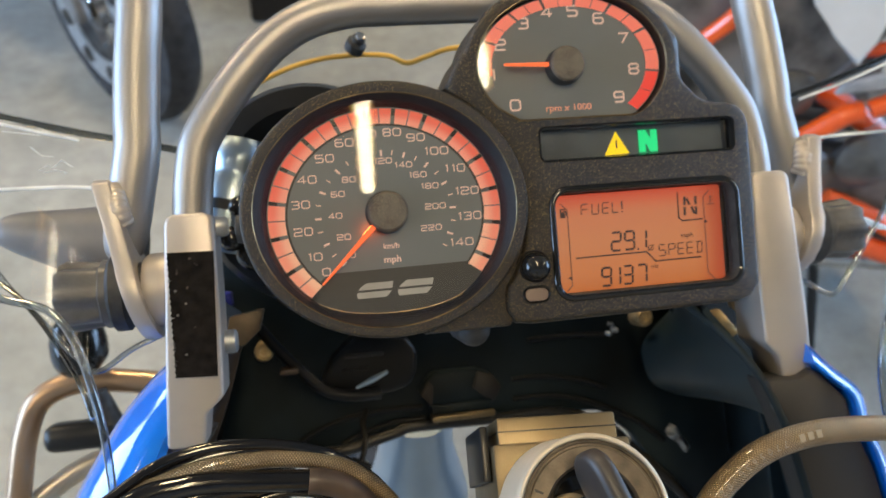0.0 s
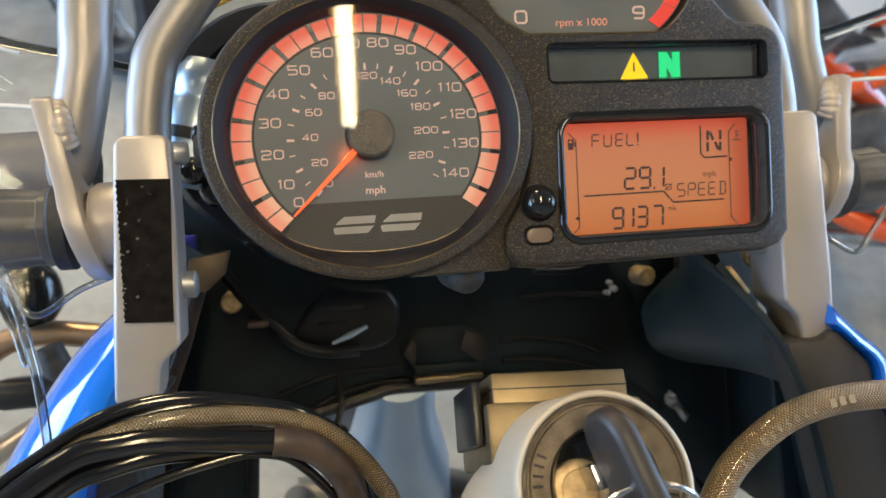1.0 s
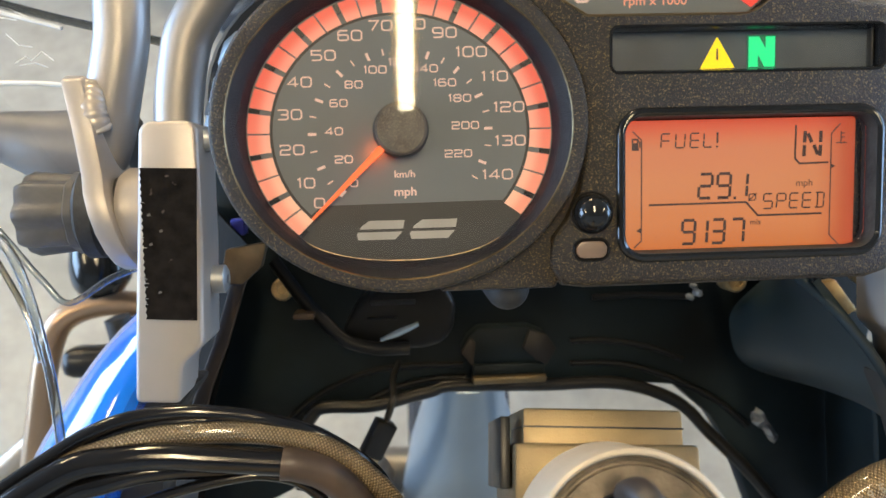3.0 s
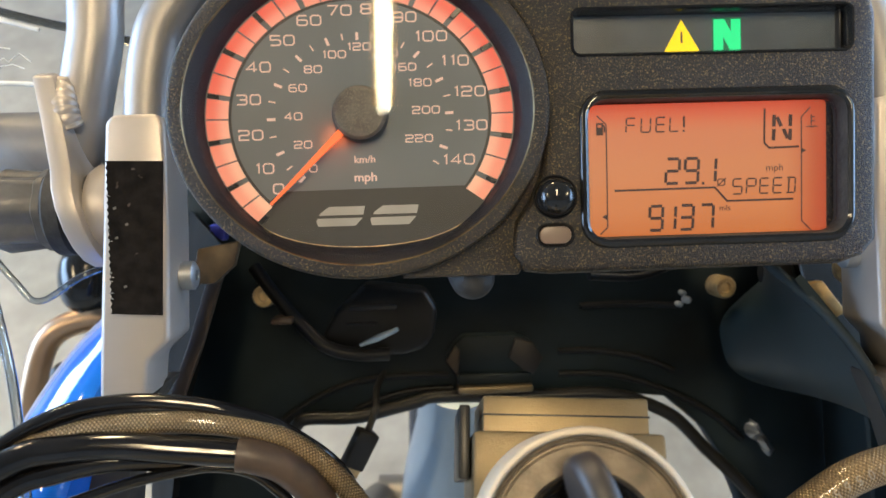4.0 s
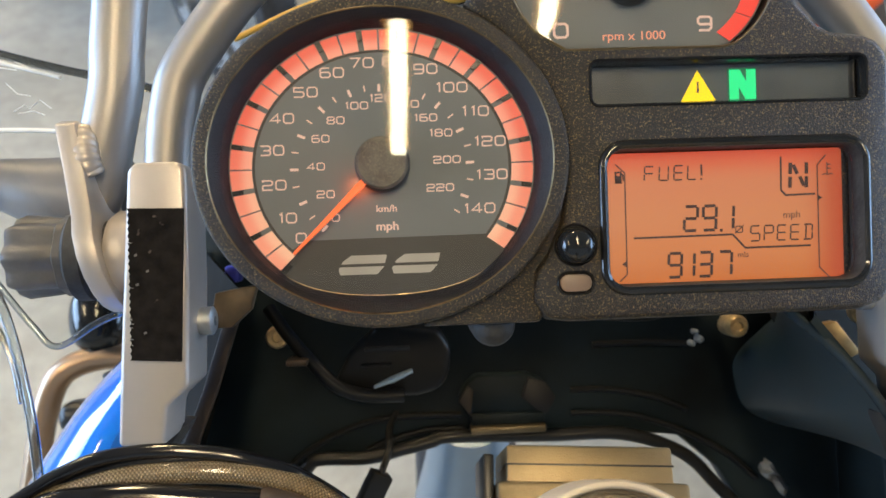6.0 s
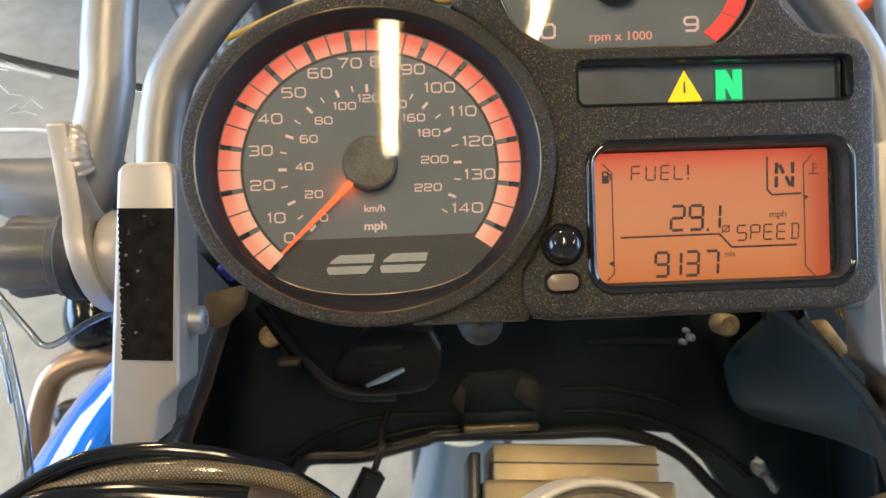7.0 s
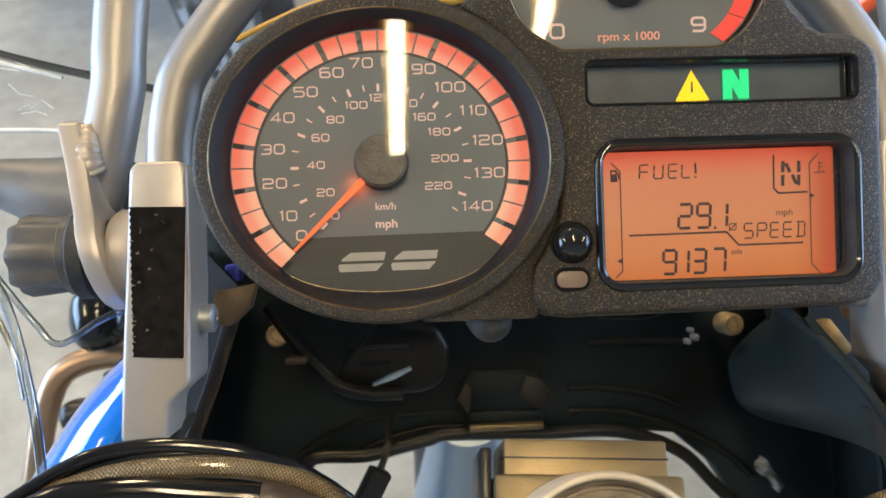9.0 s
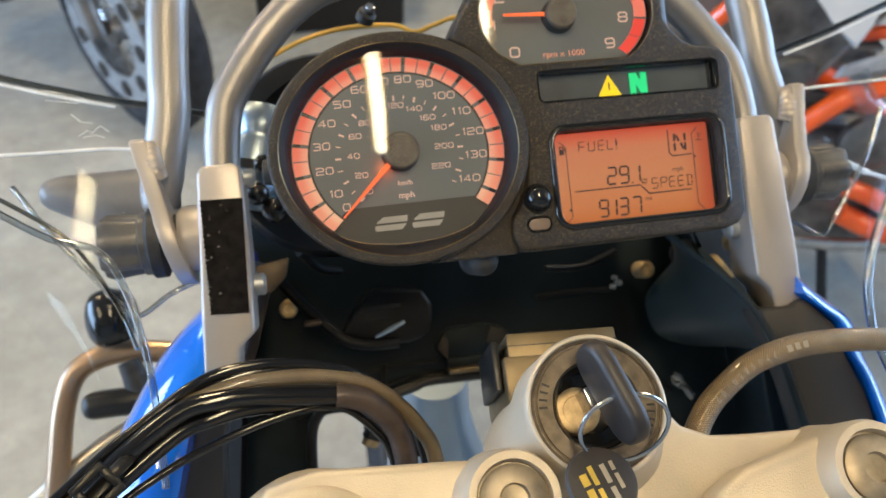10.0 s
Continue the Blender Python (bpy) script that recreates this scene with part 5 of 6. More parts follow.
def crowned(out, inn, z, rise, lift=16, slope=0.0, n=9):
    """A rounded, tapering shell between two edges, arched across its width, with a closed underside."""
    a, b = [Vector((*p, 0)) for p in out], [Vector((*p, 0)) for p in inn]
    a, b = spline(a, 5), spline(b, 5)
    bm = bmesh.new()
    rows = []
    for i, (p, q) in enumerate(zip(a, b)):
        row = []
        for j in range(n + 1):
            s = j / n
            v = p.lerp(q, s)
            low_z = z + rise * math.sin(math.pi * s) ** 0.6 * (0.55 + 0.45 * min(1, i / 12)) + 16 * s
            high_z = z + rise * math.sin(math.pi * s) ** 0.6 * (0.55 + 0.45 * min(1, i / 12)) + lift * s + slope * (max(0, -62 - v.y) - 0.8 * max(0, -150 - v.y))
            k = (268 - high_z) / (268 - low_z)
            row.append(bm.verts.new((v.x * k, -27 + (v.y + 27) * k, high_z)))
        row += [bm.verts.new((v.co.x, v.co.y, z - 6)) for v in row[::-1]]
        rows.append(row)
    m = len(rows[0])
    for r, t in zip(rows, rows[1:]):
        for j in range(m):
            bm.faces.new((r[j], r[(j + 1) % m], t[(j + 1) % m], t[j]))
    bm.faces.new(rows[0])
    bm.faces.new(rows[-1][::-1])
    return bm


for side in (1, -1):
    f = (lambda p: p) if side > 0 else mirror
    part("blue_panel", crowned(*((BLADE_OUT, BLADE_IN, -86, 11, 24, 0.24) if side > 0 else (RIGHT_OUT, RIGHT_IN, -50, 5))), M_BLUE, fairing, "gloss blue side panel")
    if side < 0:
        rail = spline([(168, -55, -76), (176, -64, -70), (190, -80, -60), (200, -100, -45), (207, -123, -37), (215, -150, -37), (236, -240, -37)], 6)
        part("panel_edge", sweep(rail, 2.3, 12, 0.6), M_BLACKP, fairing, "dark rolled edge of the inner panel")
    else:
        # brown colour paints the warm light on the black panel's edge
        part("brown_lit_edge", prism([(-78, -48), (-71, -50), (-76, -64), (-86, -94), (-95, -116), (-101, -136), (-109, -136), (-102, -116), (-93, -94), (-83, -64)][::-1], -113, -108, 0.8), M_BROWNP, fairing, "panel edge beside the cavity, its brown light painted on")
    led = [f(p) for p in ((-88, -100), (-116, -101), (-128, -116), (-140, -136), (-152, -160), (-170, -235), (-115, -235), (-106, -140), (-97, -112))]
    if side < 0:
        led = [(200, -103), (223, -104), (229, -99), (248, -118), (252, -135), (262, -158), (283, -240), (238, -240), (217, -150), (209, -124)]
    if side < 0:
        back = [(213, -100), (241, -103), (262, -140), (284, -235), (236, -240), (229, -140), (221, -112)]
        part("inner_ledge", prism(back, -96, -91, 1), M_BLACKP, fairing, "black ledge inside the panel")
    part("grey_panel", prism(led[::-1], *((-62, -37) if side < 0 else (-88, -66)), 4, 2), M_FAIR, fairing, "dark grey panel at the foot of the side plate")
    inn = bmesh.new()
    near = [f(p) for p in ((-54, -66, -62), (-80, -98, -62), (-103, -136, -62), (-118, -230, -62))] if side < 0 else [(-72, -48, -112), (-84, -90, -112), (-96, -128, -112), (-110, -230, -112)]
    far = [f(p) for p in ((-112, -30, -204), (-128, -85, -204), (-140, -140, -204), (-145, -240, -204))]
    near2, far2 = [(p[0] - 3 * (1 if side > 0 else -1), p[1] + 2, p[2]) for p in near], [(p[0] - 3 * (1 if side > 0 else -1), p[1] + 2, p[2]) for p in far]
    va, vb, vc, vd = ([inn.verts.new(p) for p in q] for q in (near, far, near2, far2))
    for i in range(3):
        inn.faces.new((va[i], va[i + 1], vb[i + 1], vb[i]))
        inn.faces.new((vc[i], vc[i + 1], vd[i + 1], vd[i]))
        inn.faces.new((va[i], va[i + 1], vc[i + 1], vc[i]))
    # the left panel's darker black has the recess shade put into its colour
    part("inner_panel", inn, M_SHADEDBLACK if side > 0 else M_BLACKP, fairing, "black inner panel")
ARCH = [(-66, 72), (-88, 40), (-92, 5), (-118, -15), (-127, -60), (-128, -140), (-140, -240), (-66, -205), (-63, -172), (-57, -158.5), (-49, -154.6), (-22, -155), (0, -150.5), (16, -147), (29, -144.3), (38, -146), (87, -146), (132, -147), (168, -151), (192, -172), (203, -190), (212, -212), (222, -240), (275, -240), (295, -120), (300, 60), (180, 70)]
part("bulkhead", prism(ARCH, -222, -205, 2), M_BLACKP, fairing, "black bulkhead with an arched lower edge")
part("arch_lip", sweep(spline([(-66, -205, -200), (-63, -172, -200), (-57, -158.5, -200), (-49, -154.6, -200), (-22, -155, -200), (0, -150.5, -200), (16, -147, -200), (29, -144.3, -200), (87, -146, -200), (132, -147, -200), (168, -160, -200), (190, -182, -198), (214, -207, -196), (240, -240, -190)], 6), 4, 10), M_SMOOTH, fairing)
M_SHELL = shade("dull_slate_plastic", (0.0050, 0.0150, 0.0200), 0.40, vary=0.2, scale=12, spec=1.0)
M_PLUGBLUE = shade("violet_blue_plastic", (0.05, 0.06, 0.42), 0.35, vary=0.1)
M_PALEBLUE = shade("pale_blue_glint", (0.42, 0.50, 0.56), 0.3, 0.6, vary=0.15)
# the inner side wall: it hollows down from the rolled edge to a rounded end deep inside
near_w = [(168, -55, -77), (178, -66, -69), (190, -80, -61), (197, -93, -52), (202, -106, -45), (206, -119, -40), (209, -128, -38)]
far_w = [(222, -74, -178), (208, -86, -180), (195.5, -99, -181), (194, -112, -182), (201, -131, -182), (224, -142, -180), (256, -147, -176)]
side_wall = bmesh.new()
wall_rows = []
for k in range(13):
    f0 = k / 12
    line = spline([Vector(p).lerp(Vector(q), f0) for p, q in zip(near_w, far_w)], 5)
    wall_rows.append([side_wall.verts.new(p + Vector((9, -2, -6)) * (math.sin(math.pi * f0) * math.sin(math.pi * n / (len(line) - 1)))) for n, p in enumerate(line)])
wall_rows.append([side_wall.verts.new(v.co + Vector((14, 2, -16))) for v in wall_rows[-1]])
for r0, r1 in zip(wall_rows, wall_rows[1:]):
    for i in range(len(r0) - 1):
        side_wall.faces.new((r0[i], r0[i + 1], r1[i + 1], r1[i]))
part("side_wall", side_wall, M_SHELL, fairing, "slate black moulded side wall with a soft sheen")
part("wall_cap", lathe([(0, -6), (9, -5), (11, 0), (8, 4), (0, 5.5)], mm_pose(212, -71, -146, -20, -25, 0), 24), M_SMOOTH, fairing, "black rounded cap")
part("zinc_nut", lathe([(3.2, -6), (3.2, 2), (4.0, 3.2), (6.6, 3.2), (7.2, 2), (7.2, -6)], mm_pose(212, -64, -76, 0, -20, 0), 24), M_BRASS, fairing, "yellow zinc nut")
part("blue_plug", box(-92, -84, -45, -36, -166, -156, 1.5), M_PLUGBLUE, fairing, "small violet-blue connector")
foil = bmesh.new()
foil_rows = [[foil.verts.new((207 + 2.6 * i + 1.8 * j + random.uniform(-1, 1), -166 - 3.2 * i + 1.6 * j + random.uniform(-1, 1), -184 + random.uniform(-2.4, 2.4))) for j in range(4)] for i in range(7)]
for r0, r1 in zip(foil_rows, foil_rows[1:]):
    for i in range(3):
        foil.faces.new((r0[i], r0[i + 1], r1[i + 1], r1[i]))
part("foil", foil, M_GREYSTEEL, fairing, "crinkled pale foil", smooth=False)
part("centre_bracket", bevelled(prism([(38, -112), (33, -120), (40, -130), (84, -130), (90, -121), (84, -111), (74, -107), (44, -107)], -204, -190), 1.5), M_BLACKP, fairing, "black bracket")
part("bracket_lip", box(39.5, 83.5, -139.8, -135.6, -196, -183, 1), M_BRONZE, fairing, "bronze-grey lip")
part("bracket_web", box(40, 83, -135.8, -129, -197, -187.5, 1), M_BLACKP, fairing)
for p in ((-68.5, -77.8, -174), (190, -80.3, -164)):
    part("fixing_bolt", lathe([(6.4, -14), (6.4, -1), (5.2, 1), (3.0, 1), (2.6, -1.4), (0, -1.4)], Matrix.Translation(p), 20), M_BRASS, fairing, "yellow zinc bolt")
for side in (1, -1):
    f = (lambda p: p) if side > 0 else mirror
    o = [(-83, -62), (-80, -46), (-61, -43), (-64, -54), (-73, -62)][::-1] if side > 0 else [(202.5, -74), (221.5, -91), (227.5, -88), (215.5, -72)]
    wz = -92 if side > 0 else -113
    # the left bracket's zinc is darkened to paint in its shade
    part("zinc_bracket", prism(o, wz, wz + 6, 1), M_ZINCSHADED if side > 0 else M_ZINC, fairing, "yellow zinc bracket")
for k, pts in enumerate(([(-70, -60, -160), (-58, -75, -152), (-46, -88, -146), (-32, -101, -142), (-16, -106, -141), (2, -107, -143)], [(-56, -40, -150), (-44, -52, -170), (-30, -56, -190)], [(110, -70, -150), (140, -72, -160), (170, -64, -170)])):
    part("wiring", sweep(spline(pts, 8), 3.6 - 0.6 * k, 10), M_DARKWIRE, fairing, "black wiring loom")
part("plug_block", bevelled(prism([(-34, -98), (-30, -103), (-16, -107.5), (9, -108.5), (20, -106), (26, -99), (28, -84.5), (22, -74), (-10, -70), (-26, -84)], -172, -147), 4, 3), M_DARKWIRE, fairing, "black moulded plug")
part("plug_rib", box(-18, 6, -83.4, -81.2, -147, -143, 0.6), M_FAIR, fairing, "dull grey rib")
part("plug_rib", box(-20, -4, -91.6, -90.2, -147, -144, 0.5), M_DARKWIRE, fairing)
# a tapered pale stroke paints a bluish highlight over the black plug
part("bright_edge", sweep([(-13, -101, -138), (-3, -97, -137), (7, -93, -138)], [1.0, 1.9, 1.2], 8), M_PALEBLUE, fairing, "bluish glint painted along the plug edge")
part("bracket_foot", box(-58, -47, -88.5, -85.2, -152, -136, 1), M_BROWNP, fairing, "small brown zinc foot")
part("bracket_wing", prism([(38.3, -111.3), (32.9, -120.2), (39.7, -129.1), (41.4, -114.5)], -187, -183.5, 0.5), M_BROWNMID, fairing, "brown wing of the bracket")
part("bracket_wing", prism([(84.4, -130.4), (89.9, -120.6), (84, -111.2), (74, -108.7), (70, -119.7), (78, -127)], -190, -187, 0.5), M_BROWNDARK, fairing, "brown wing of the bracket")
for p, r in (((172, -88, -176), 2.2), ((168, -90.5, -177), 1.8), ((170, -84, -177), 1.6)):
    part("clip", lathe([(0, -4), (r, -3), (r, 2), (r * 0.5, 4), (0, 4)], Matrix.Translation(p), 12), M_GREYSTEEL, fairing, "small bright clip")
for rib in ([(102, -120, -203), (124, -120.5, -203), (153, -126, -203), (173, -134.5, -203)], [(102, -134, -203), (127, -134.8, -203), (149, -139.5, -203), (173, -149, -203), (196, -162, -202), (214, -178, -200)], [(116, -93, -203), (146, -92.6, -203), (175, -94.6, -203)], [(-72, -162, -203), (-58, -150.7, -203), (-40, -141, -203), (-19, -134, -203), (8, -131.7, -203), (35, -132.2, -203)], [(-22, -151.3, -203), (-5, -144.7, -203), (16, -140.4, -203), (37, -140.3, -203)]):
    part("bulkhead_rib", sweep(spline(rib, 5), 1.9, 8), M_DARKWIRE, fairing, "moulded rib")

M_CHROME = shade("bluish_chrome", (0.34, 0.42, 0.49), 0.36, 1.0, vary=0.2, scale=30)
W = Matrix.Diagonal((1000, 1000, 1000, 1)) @ G.inverted()
lampu = thing("headlamp", G, "headlamp shell with bluish chrome reflector behind the cluster", "headlamp")
part("shell", lathe([(30, -60), (62, -40), (66, -10), (62, 0), (50, 4)], mm_pose(-30, 20, -120, 0, 0, 0), 40), M_SMOOTH, lampu, "black shell")
barrel = Matrix.Translation((-74, 24, -122)) @ pose(0, 0, 0, 0, 0, -14) @ pose(0, 0, 0, -90, 0, 0)
part("reflector", lathe([(0, -36), (12, -36), (15, -32), (16.5, -22), (16.5, 6), (15.2, 8), (15.2, 12), (16, 14), (15, 24), (11, 30), (0, 31)], barrel, 32), M_CHROME, lampu, "bluish chrome barrel of the lamp")
part("clamp_band", lathe([(16.6, -12), (17.8, -12), (17.8, -6), (16.6, -6)], barrel, 32), M_SMOOTH, lampu, "black clamp band")
part("lamp_rod", sweep([(-62, 26, -108), (-61, 38, -111), (-60, 47, -114)], 2.6, 10), M_BRONZE, lampu, "thin steel rod")
for p, r in (((-75, -4, -90), 7), ((-70, 13, -92), 6), ((-66, -14, -94), 8)):
    part("rubber_cap", lathe([(0, -r), (r * 0.8, -0.7 * r), (r, 0), (r * 0.8, 0.6 * r), (r * 0.4, 0.9 * r), (0, r)], Matrix.Translation(p), 16), M_GLOSSBLK, lampu, "black rubber cap")

part("steering_column", sweep([W @ Vector(p) for p in ((-0.015, 0.13, 0.84), (-0.014, 0.13, 0.78), (-0.010, 0.13, 0.70), (-0.008, 0.135, 0.60), (-0.008, 0.15, 0.45))], [30, 34, 50, 60, 62], 40), M_FORK, fairing, "bluish silver steering column")
for s in (-1, 1):
    part("fork_leg", sweep([W @ Vector(p) for p in ((s * 0.105, -0.125, 1.02), (s * 0.105, 0.30, 0.302))], [20, 24], 20), M_SMOOTH, fairing, "black fork leg")
turn = W @ pose(0, 0.30, 0.302, 0, 90, 0)
front = part("front_wheel", lathe([(215, -34), (228, -36), (220, 0), (228, 36), (215, 34), (200, 0), (215, -34)], pose(0, 0, 0), 48), M_ENGINE, fairing, "cast front wheel rim")
front.matrix_basis = Matrix.Translation(turn.translation * MM) @ turn.to_3x3().normalized().to_4x4()
part("tyre", lathe([(218, -36), (246, -58), (282, -54), (297, -30), (302, 0), (297, 30), (282, 54), (246, 58), (218, 36)], None, 48), M_TYRE, front, "black front tyre")
part("hub", lathe([(0, -105), (34, -105), (30, 0), (34, 105), (0, 105)], None, 24), M_ENGINE, front)
for j in range(10):
    a = 2 * math.pi * j / 10
    part("spoke", sweep([(32 * math.cos(a), 32 * math.sin(a), 0), (206 * math.cos(a), 206 * math.sin(a), 0)], [13, 9], 8), M_ENGINE, front)
plug = thing("hanging_connector", G, "black wiring connector hanging on a short cable", "connector")
bm = box(-6.2, 6.2, -11, 11, -4.5, 4.5, 1.2)
bm.transform(mm_pose(-17, -163, -163, 0, 20, -28))
part("connector_body", bm, M_SMOOTH, plug)
bm = box(-5, 5, -3, 3, -3.6, 3.6, 1.0)
bm.transform(mm_pose(-23, -174.5, -163, 0, 20, -28))
part("connector_end", bm, M_BRASS, plug, "tan connector end")
part("lead", sweep(spline([(-12.5, -154, -163), (-8, -143, -172), (-8, -136, -190), (-4, -130, -206)], 6), 2.0, 8), M_DARKWIRE, plug)

part("crash_bar", sweep(spline([(-330, -250, -330), (-290, -216, -330), (-261, -196, -330), (-231, -178, -330), (-205, -169, -330), (-187, -166, -330), (-140, -164, -325)], 8), 8.5, 16), M_CRASHPALE, fairing, "pale steel crash bar")
part("crash_bar", sweep(spline([(-330, -460, -330), (-292, -270, -325), (-276, -195, -321), (-266, -145, -320), (-252, -116, -320), (-222, -105, -320), (-186, -108, -318), (-120, -120, -310)], 8), 9.5, 16), M_CRASH, fairing, "tan-silver steel crash bar")
ind = thing("indicator", G, "grey teardrop indicator housing on the fairing", "indicator")
part("indicator_body", sweep(spline([(-200, 10.5, -112), (-197, 10, -112), (-188, 8.5, -112), (-175, 5.5, -112), (-160, 2, -111), (-145, 0, -110), (-126, -2, -108)], 4), [0.8, 3.4, 5, 6.2, 7.2, 8.4, 9.4, 10.3, 11.1, 12.0, 12.8, 13.6, 14.4, 15.3, 16.1, 16.9, 17.6, 18.2, 18.7, 19.1, 19.4, 19.6, 19.8, 19.9, 20], 28), M_INDICATOR, ind)
stalk = thing("indicator", G, "black indicator on a rubber stalk beside the crash bar", "indicator")
part("indicator_body", sweep(spline([(-216, -50, -300), (-216, -56, -300), (-215, -70, -300), (-214, -86, -300), (-212, -96, -300)], 3), [3, 9, 13, 16, 18.5, 20, 21, 21.3, 21, 20, 18, 15, 11], 20), M_GLOSSBLK, stalk)
part("lower_lens", box(-246, -190, -155, -133, -318, -290, 9, 3), M_SMOOTH, stalk)
part("stalk", sweep([(-206, -112, -300), (-196, -150, -305), (-180, -190, -310)], [9, 13, 16], 12), M_RUBBER, stalk)


# ---- motorcycles standing in the shop ----
def motorcycle(name, m, paint, label, accent, rim_mat, plastic, ahead=0.75):
    """A standing motorcycle in metres: x ahead, z up, tyres on the floor."""
    ob = thing(name, m, label, "motorcycle", "motorcycles in the shop")
    for wx, r in ((ahead, 0.33), (-0.72, 0.32)):
        turn = Matrix.Translation((wx, 0, r)) @ pose(0, 0, 0, 90, 0, 0)
        prof = [(r - 0.085, -0.03), (r - 0.06, -0.055), (r - 0.02, -0.05), (r - 0.004, -0.025), (r, 0), (r - 0.004, 0.025), (r - 0.02, 0.05), (r - 0.06, 0.055), (r - 0.085, 0.03)]
        w = part("wheel", lathe([(r - 0.09, -0.034), (r - 0.075, -0.036), (r - 0.085, 0), (r - 0.075, 0.036), (r - 0.09, 0.034), (r - 0.105, 0), (r - 0.09, -0.034)], turn, 48), rim_mat, ob, "wheel rim", k=1)
        part("tyre", lathe(prof, turn, 48), M_TYRE, w, "black tyre", k=1)
        part("hub", lathe([(0, -0.07), (0.04, -0.07), (0.035, 0), (0.04, 0.07), (0, 0.07)], turn, 20), M_ENGINE, w, k=1)
        for j in range(14):
            a = 2 * math.pi * j / 14
            p, q = Vector((0.035 * math.cos(a + 0.5), 0.035 * math.sin(a + 0.5), 0.05 * (-1) ** j)), Vector(((r - 0.095) * math.cos(a), (r - 0.095) * math.sin(a), 0))
            part("spoke", sweep([turn @ p, turn @ q], 0.005, 6), M_STEEL, w, k=1)
        disc = part("brake_disc", lathe([(0.13, 0.070), (0.205, 0.070), (0.205, 0.076), (0.13, 0.076), (0.13, 0.070)], turn, 32), M_GREYSTEEL, w, "pale steel brake disc", k=1)
        for j in range(9):
            a = 2 * math.pi * j / 9
            part("disc_hole", lathe([(0, 0.060), (0.026, 0.060), (0.026, 0.0785), (0, 0.0785)], turn @ Matrix.Translation((0.167 * math.cos(a), 0.167 * math.sin(a), 0)), 14), M_SMOOTH, disc, "dark opening", k=1)
    for s in (-1, 1):
        part("fork_leg", sweep([(ahead, s * 0.1, 0.33), (ahead * 0.6 + 0.17, s * 0.1, 0.68), (0.50, s * 0.1, 1.0)], [0.03, 0.026, 0.024], 12), M_ENGINE, ob, k=1)
        part("swing_arm", sweep([(-0.72, s * 0.11, 0.32), (-0.15, s * 0.09, 0.42)], 0.03, 10), M_ENGINE, ob, k=1)
        part("frame_rail", sweep(spline([(0.48, s * 0.04, 0.95), (0.30, s * 0.13, 0.75), (-0.05, s * 0.15, 0.55), (-0.15, s * 0.12, 0.40)], 5), 0.022, 10), accent, ob, "painted frame rail", k=1)
        part("tail_rail", sweep(spline([(0.1, s * 0.12, 0.72), (-0.4, s * 0.11, 0.80), (-0.8, s * 0.08, 0.92)], 5), 0.014, 8), accent, ob, k=1)
        part("handgrip", sweep([(0.42, s * 0.22, 1.06), (0.36, s * 0.42, 1.05)], 0.018, 10), M_RUBBER, ob, k=1)
        part("radiator_shroud", bevelled(prism([(0.55, 0.62), (0.20, 0.60), (0.05, 0.86), (0.30, 0.96), (0.50, 0.90)], s * 0.14, s * 0.19, m=pose(0, 0, 0, 90, 0, 0) @ Matrix.Diagonal((1, 1, -1, 1))), 0.012), paint, ob, "painted side shroud", k=1)
    part("engine", join(box(-0.20, 0.24, -0.16, 0.16, 0.26, 0.52, 0.04), box(0.04, 0.30, -0.11, 0.11, 0.50, 0.74, 0.02)), M_ENGINE, ob, "dark metal engine", k=1)
    for j in range(6):
        part("cooling_fin", box(0.02, 0.32, -0.13, 0.13, 0.52 + 0.035 * j, 0.53 + 0.035 * j, 0.003), M_ENGINE, ob, k=1)
    part("tank", sweep(spline([(0.46, 0, 0.93), (0.34, 0, 0.97), (0.14, 0, 0.96), (-0.06, 0, 0.86)], 5), [0.06] + [0.11] * 4 + [0.14] * 6 + [0.13, 0.12, 0.11, 0.1, 0.09], 20), paint, ob, "painted fuel tank", k=1)
    part("seat", sweep(spline([(-0.02, 0, 0.84), (-0.3, 0, 0.84), (-0.65, 0, 0.92), (-0.8, 0, 0.95)], 5), [0.1] * 6 + [0.12] * 6 + [0.09, 0.08, 0.07, 0.05], 16, 0.45), M_RUBBER, ob, "black seat", k=1)
    part("front_mudguard", sweep(spline([(ahead + 0.20, 0, 0.62), (ahead + 0.12, 0, 0.70), (ahead - 0.03, 0, 0.74), (ahead - 0.25, 0, 0.62)], 5), [0.02] + [0.06] * 6 + [0.075] * 8 + [0.04], 14, 0.35), plastic, ob, "painted front mudguard", k=1)
    part("headlamp_mask", bevelled(prism([(-0.10, 0.80), (0.10, 0.80), (0.14, 1.0), (0.06, 1.12), (-0.06, 1.12), (-0.14, 1.0)], 0, 0.06, m=pose(0.62, 0, 0, 90, 0, 90)), 0.02), plastic, ob, "painted headlamp mask", k=1)
    part("tail_piece", box(-1.0, -0.62, -0.07, 0.07, 0.86, 0.93, 0.02), paint, ob, k=1)
    part("exhaust", sweep(spline([(0.25, 0.12, 0.55), (0.32, 0.16, 0.30), (-0.1, 0.17, 0.26), (-0.45, 0.17, 0.40), (-0.8, 0.18, 0.62)], 6), [0.022] * 16 + [0.03, 0.045, 0.05, 0.05, 0.05, 0.05, 0.05, 0.05, 0.04], 16), M_STEEL, ob, "steel exhaust", k=1)
    part("handlebar", sweep(spline([(0.38, -0.42, 1.05), (0.44, -0.2, 1.06), (0.47, 0, 1.02), (0.44, 0.2, 1.06), (0.38, 0.42, 1.05)], 5), 0.012, 10), M_SMOOTH, ob, k=1)
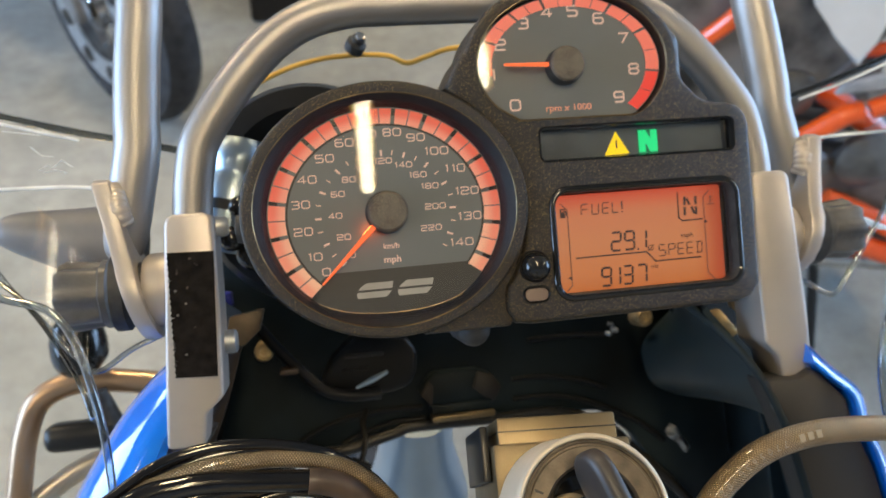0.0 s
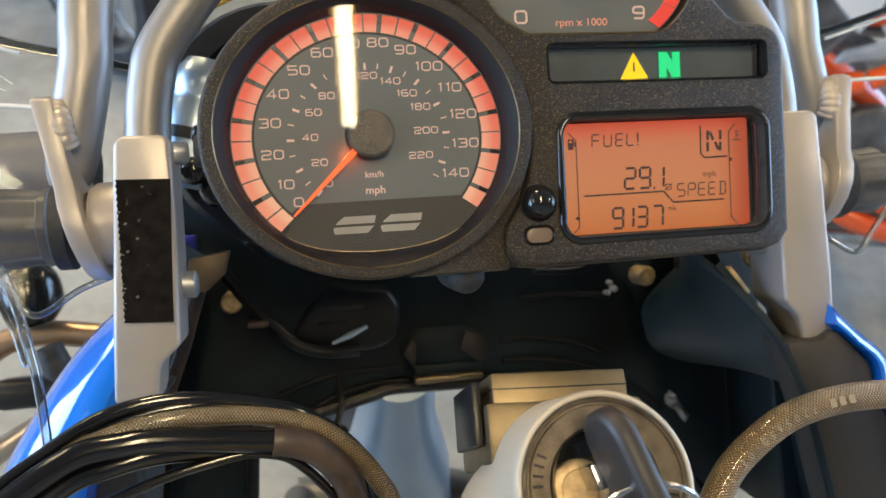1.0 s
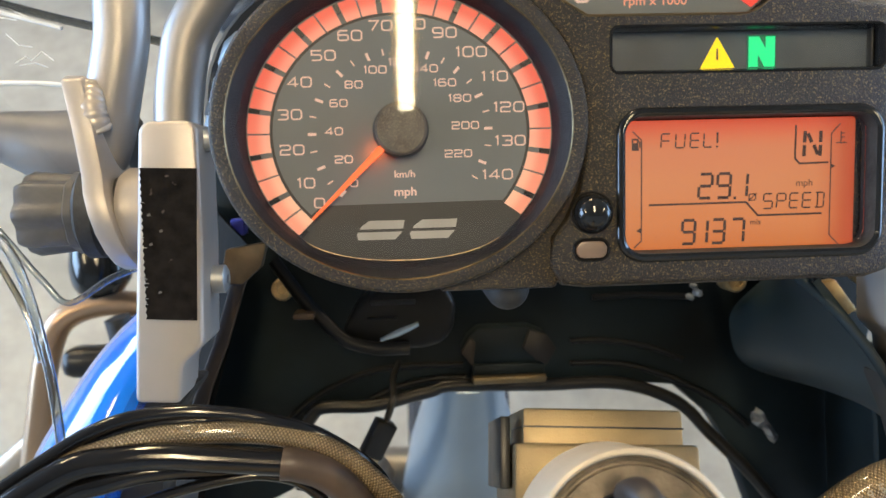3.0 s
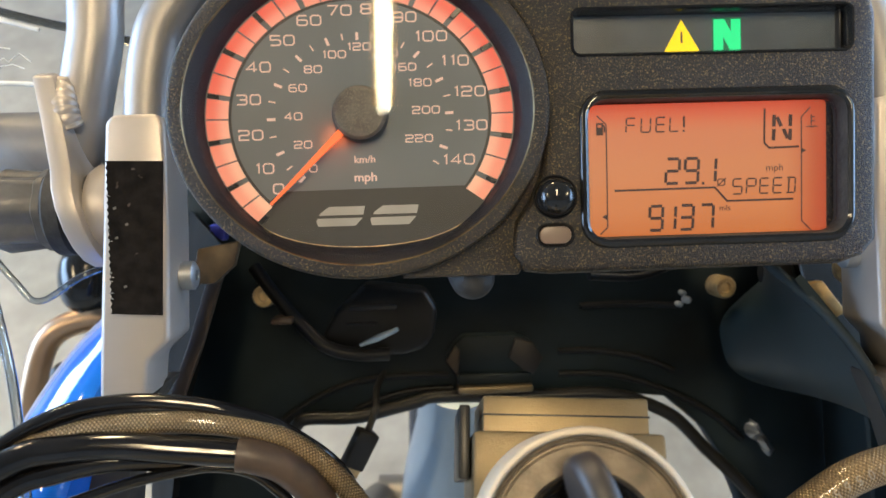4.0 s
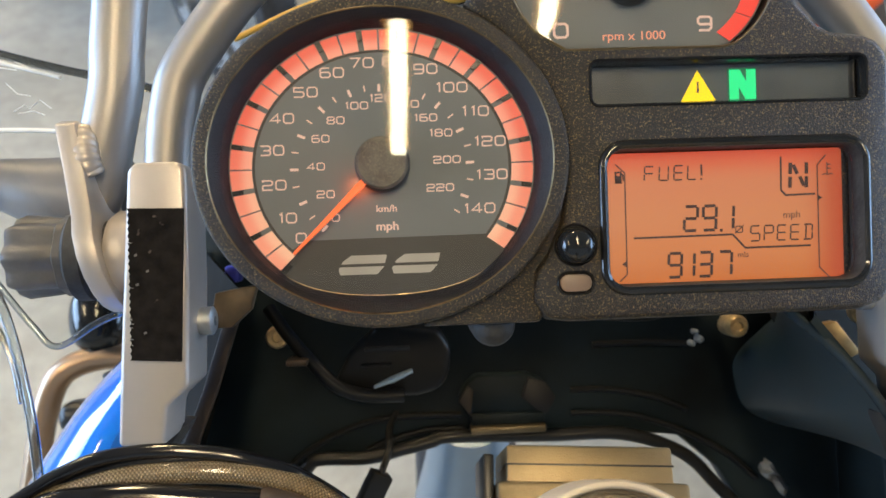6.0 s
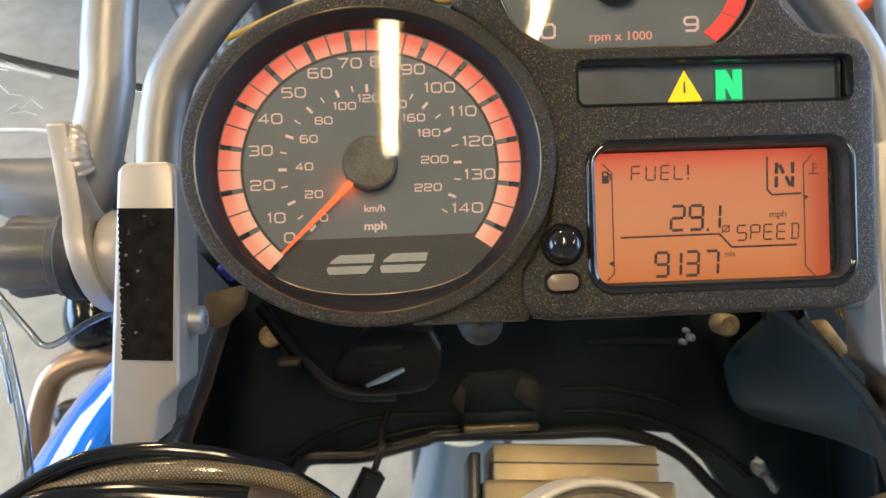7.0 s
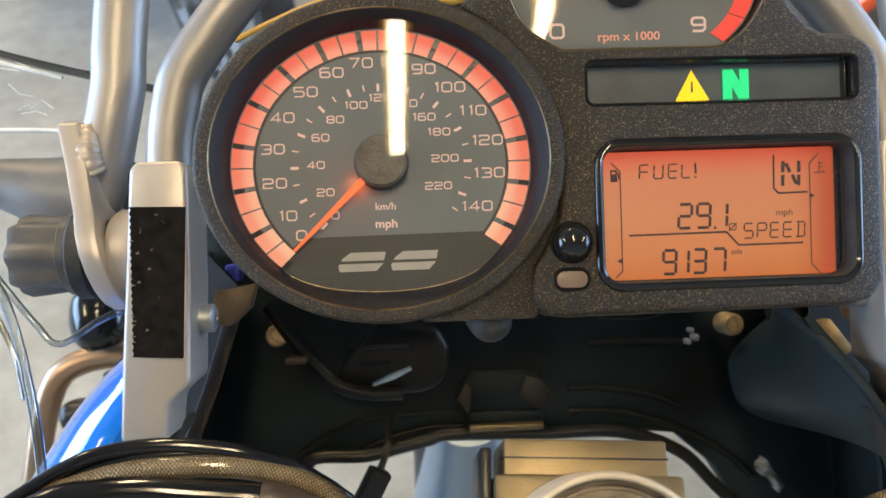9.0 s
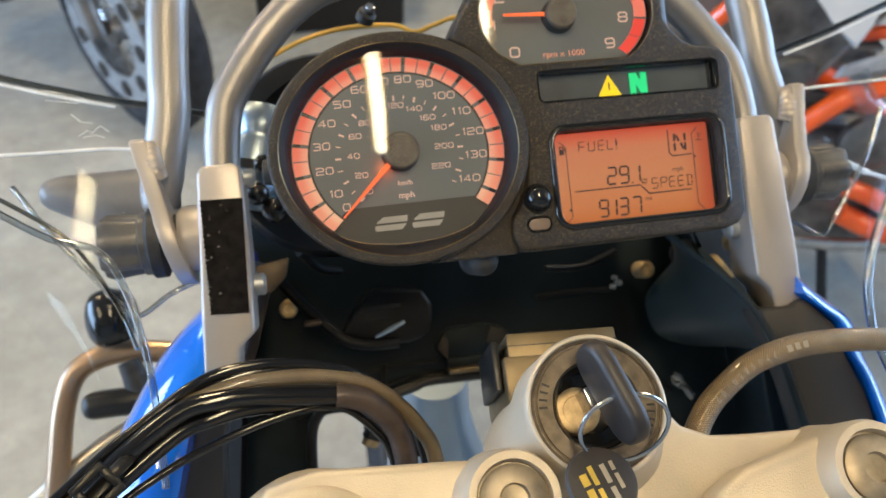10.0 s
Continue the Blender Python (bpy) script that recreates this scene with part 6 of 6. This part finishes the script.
    part("side_stand", sweep([(0.0, 0.14, 0.30), (-0.05, 0.30, 0.012)], 0.012, 8), M_SMOOTH, ob, k=1)
    return ob


enduro = motorcycle("motorcycle", pose(1.04, 0.97, 0, 0, 0, 165), M_BIKEGREY, "black, orange and white enduro motorcycle standing on the shop floor", M_ORANGE, M_ENGINE, M_WHITE, 0.52)
motorcycle("motorcycle", pose(-1.02, 2.51, 0, 0, 0, -52), M_FRAMEBLUE, "dark blue and grey motorcycle standing on the shop floor", M_FRAMEBLUE, M_ENGINE, M_FRAMEBLUE)
crate = thing("storage_crate", pose(0.05, 2.64, 0), "dark brown plastic storage crate standing on the floor", "crate")
part("crate_body", box(-0.27, 0.27, -0.20, 0.20, 0.0, 0.30, 0.02), M_BROWNDARK, crate, k=1)
part("crate_lid", box(-0.285, 0.285, -0.215, 0.215, 0.302, 0.33, 0.01), M_SMOOTH, crate, "black lid", k=1)
part("belly_pan", bevelled(prism([(0.40, 0.27), (0.30, 0.22), (-0.28, 0.22), (-0.34, 0.40), (-0.10, 0.52), (0.34, 0.50)], -0.18, 0.18, m=pose(0, 0, 0, 90, 0, 0) @ Matrix.Diagonal((1, 1, -1, 1))), 0.03), M_BIKEGREY, enduro, "black belly pan", k=1)
for pts, r in (([(0.16, 0.215, 0.575), (0.10, 0.22, 0.644), (0.073, 0.22, 0.655)], 0.020), ([(0.06, 0.22, 0.66), (0.0, 0.22, 0.70)], 0.018), ([(0.05, 0.20, 0.44), (-0.03, 0.215, 0.42), (-0.14, 0.22, 0.37)], 0.020), ([(0.0, 0.20, 0.36), (-0.08, 0.22, 0.335), (-0.25, 0.22, 0.30)], 0.024), ([(0.40, 0.20, 0.74), (0.352, 0.215, 0.81), (0.30, 0.20, 0.90)], 0.016)):
    part("engine_guard", sweep(spline(pts, 6), r, 12), M_ORANGE, enduro, "orange painted guard bar", k=1)
cover = bevelled(prism([(0.256, 0.906), (0.224, 0.851), (0.176, 0.795), (0.121, 0.745), (0.117, 0.801), (0.113, 0.842), (0.11, 0.93)], -0.235, -0.215, m=pose(0, 0, 0, 90, 0, 0)), 0.008)
part("pointed_cover", cover, M_WHITE, enduro, "white pointed side cover", k=1)
part("grey_tip", bevelled(prism([(0.14, 0.690), (0.13, 0.712), (0.06, 0.745), (0.05, 0.715)], -0.235, -0.22, m=pose(0, 0, 0, 90, 0, 0)), 0.004), M_KNOBPALE, enduro, "pale grey pointed trim", k=1)
for x, z, r in ((0.20, 0.66, 0.05), (0.0, 0.53, 0.06), (-0.12, 0.52, 0.05), (0.10, 0.50, 0.035)):
    part("engine_cover", lathe([(0, 0.0), (r, 0.0), (r, 0.02), (r * 0.8, 0.03), (r * 0.3, 0.034), (0, 0.034)], pose(x, 0.175, z, -90, 0, 0), 24), M_ENGINE, enduro, "round metal cover", k=1)
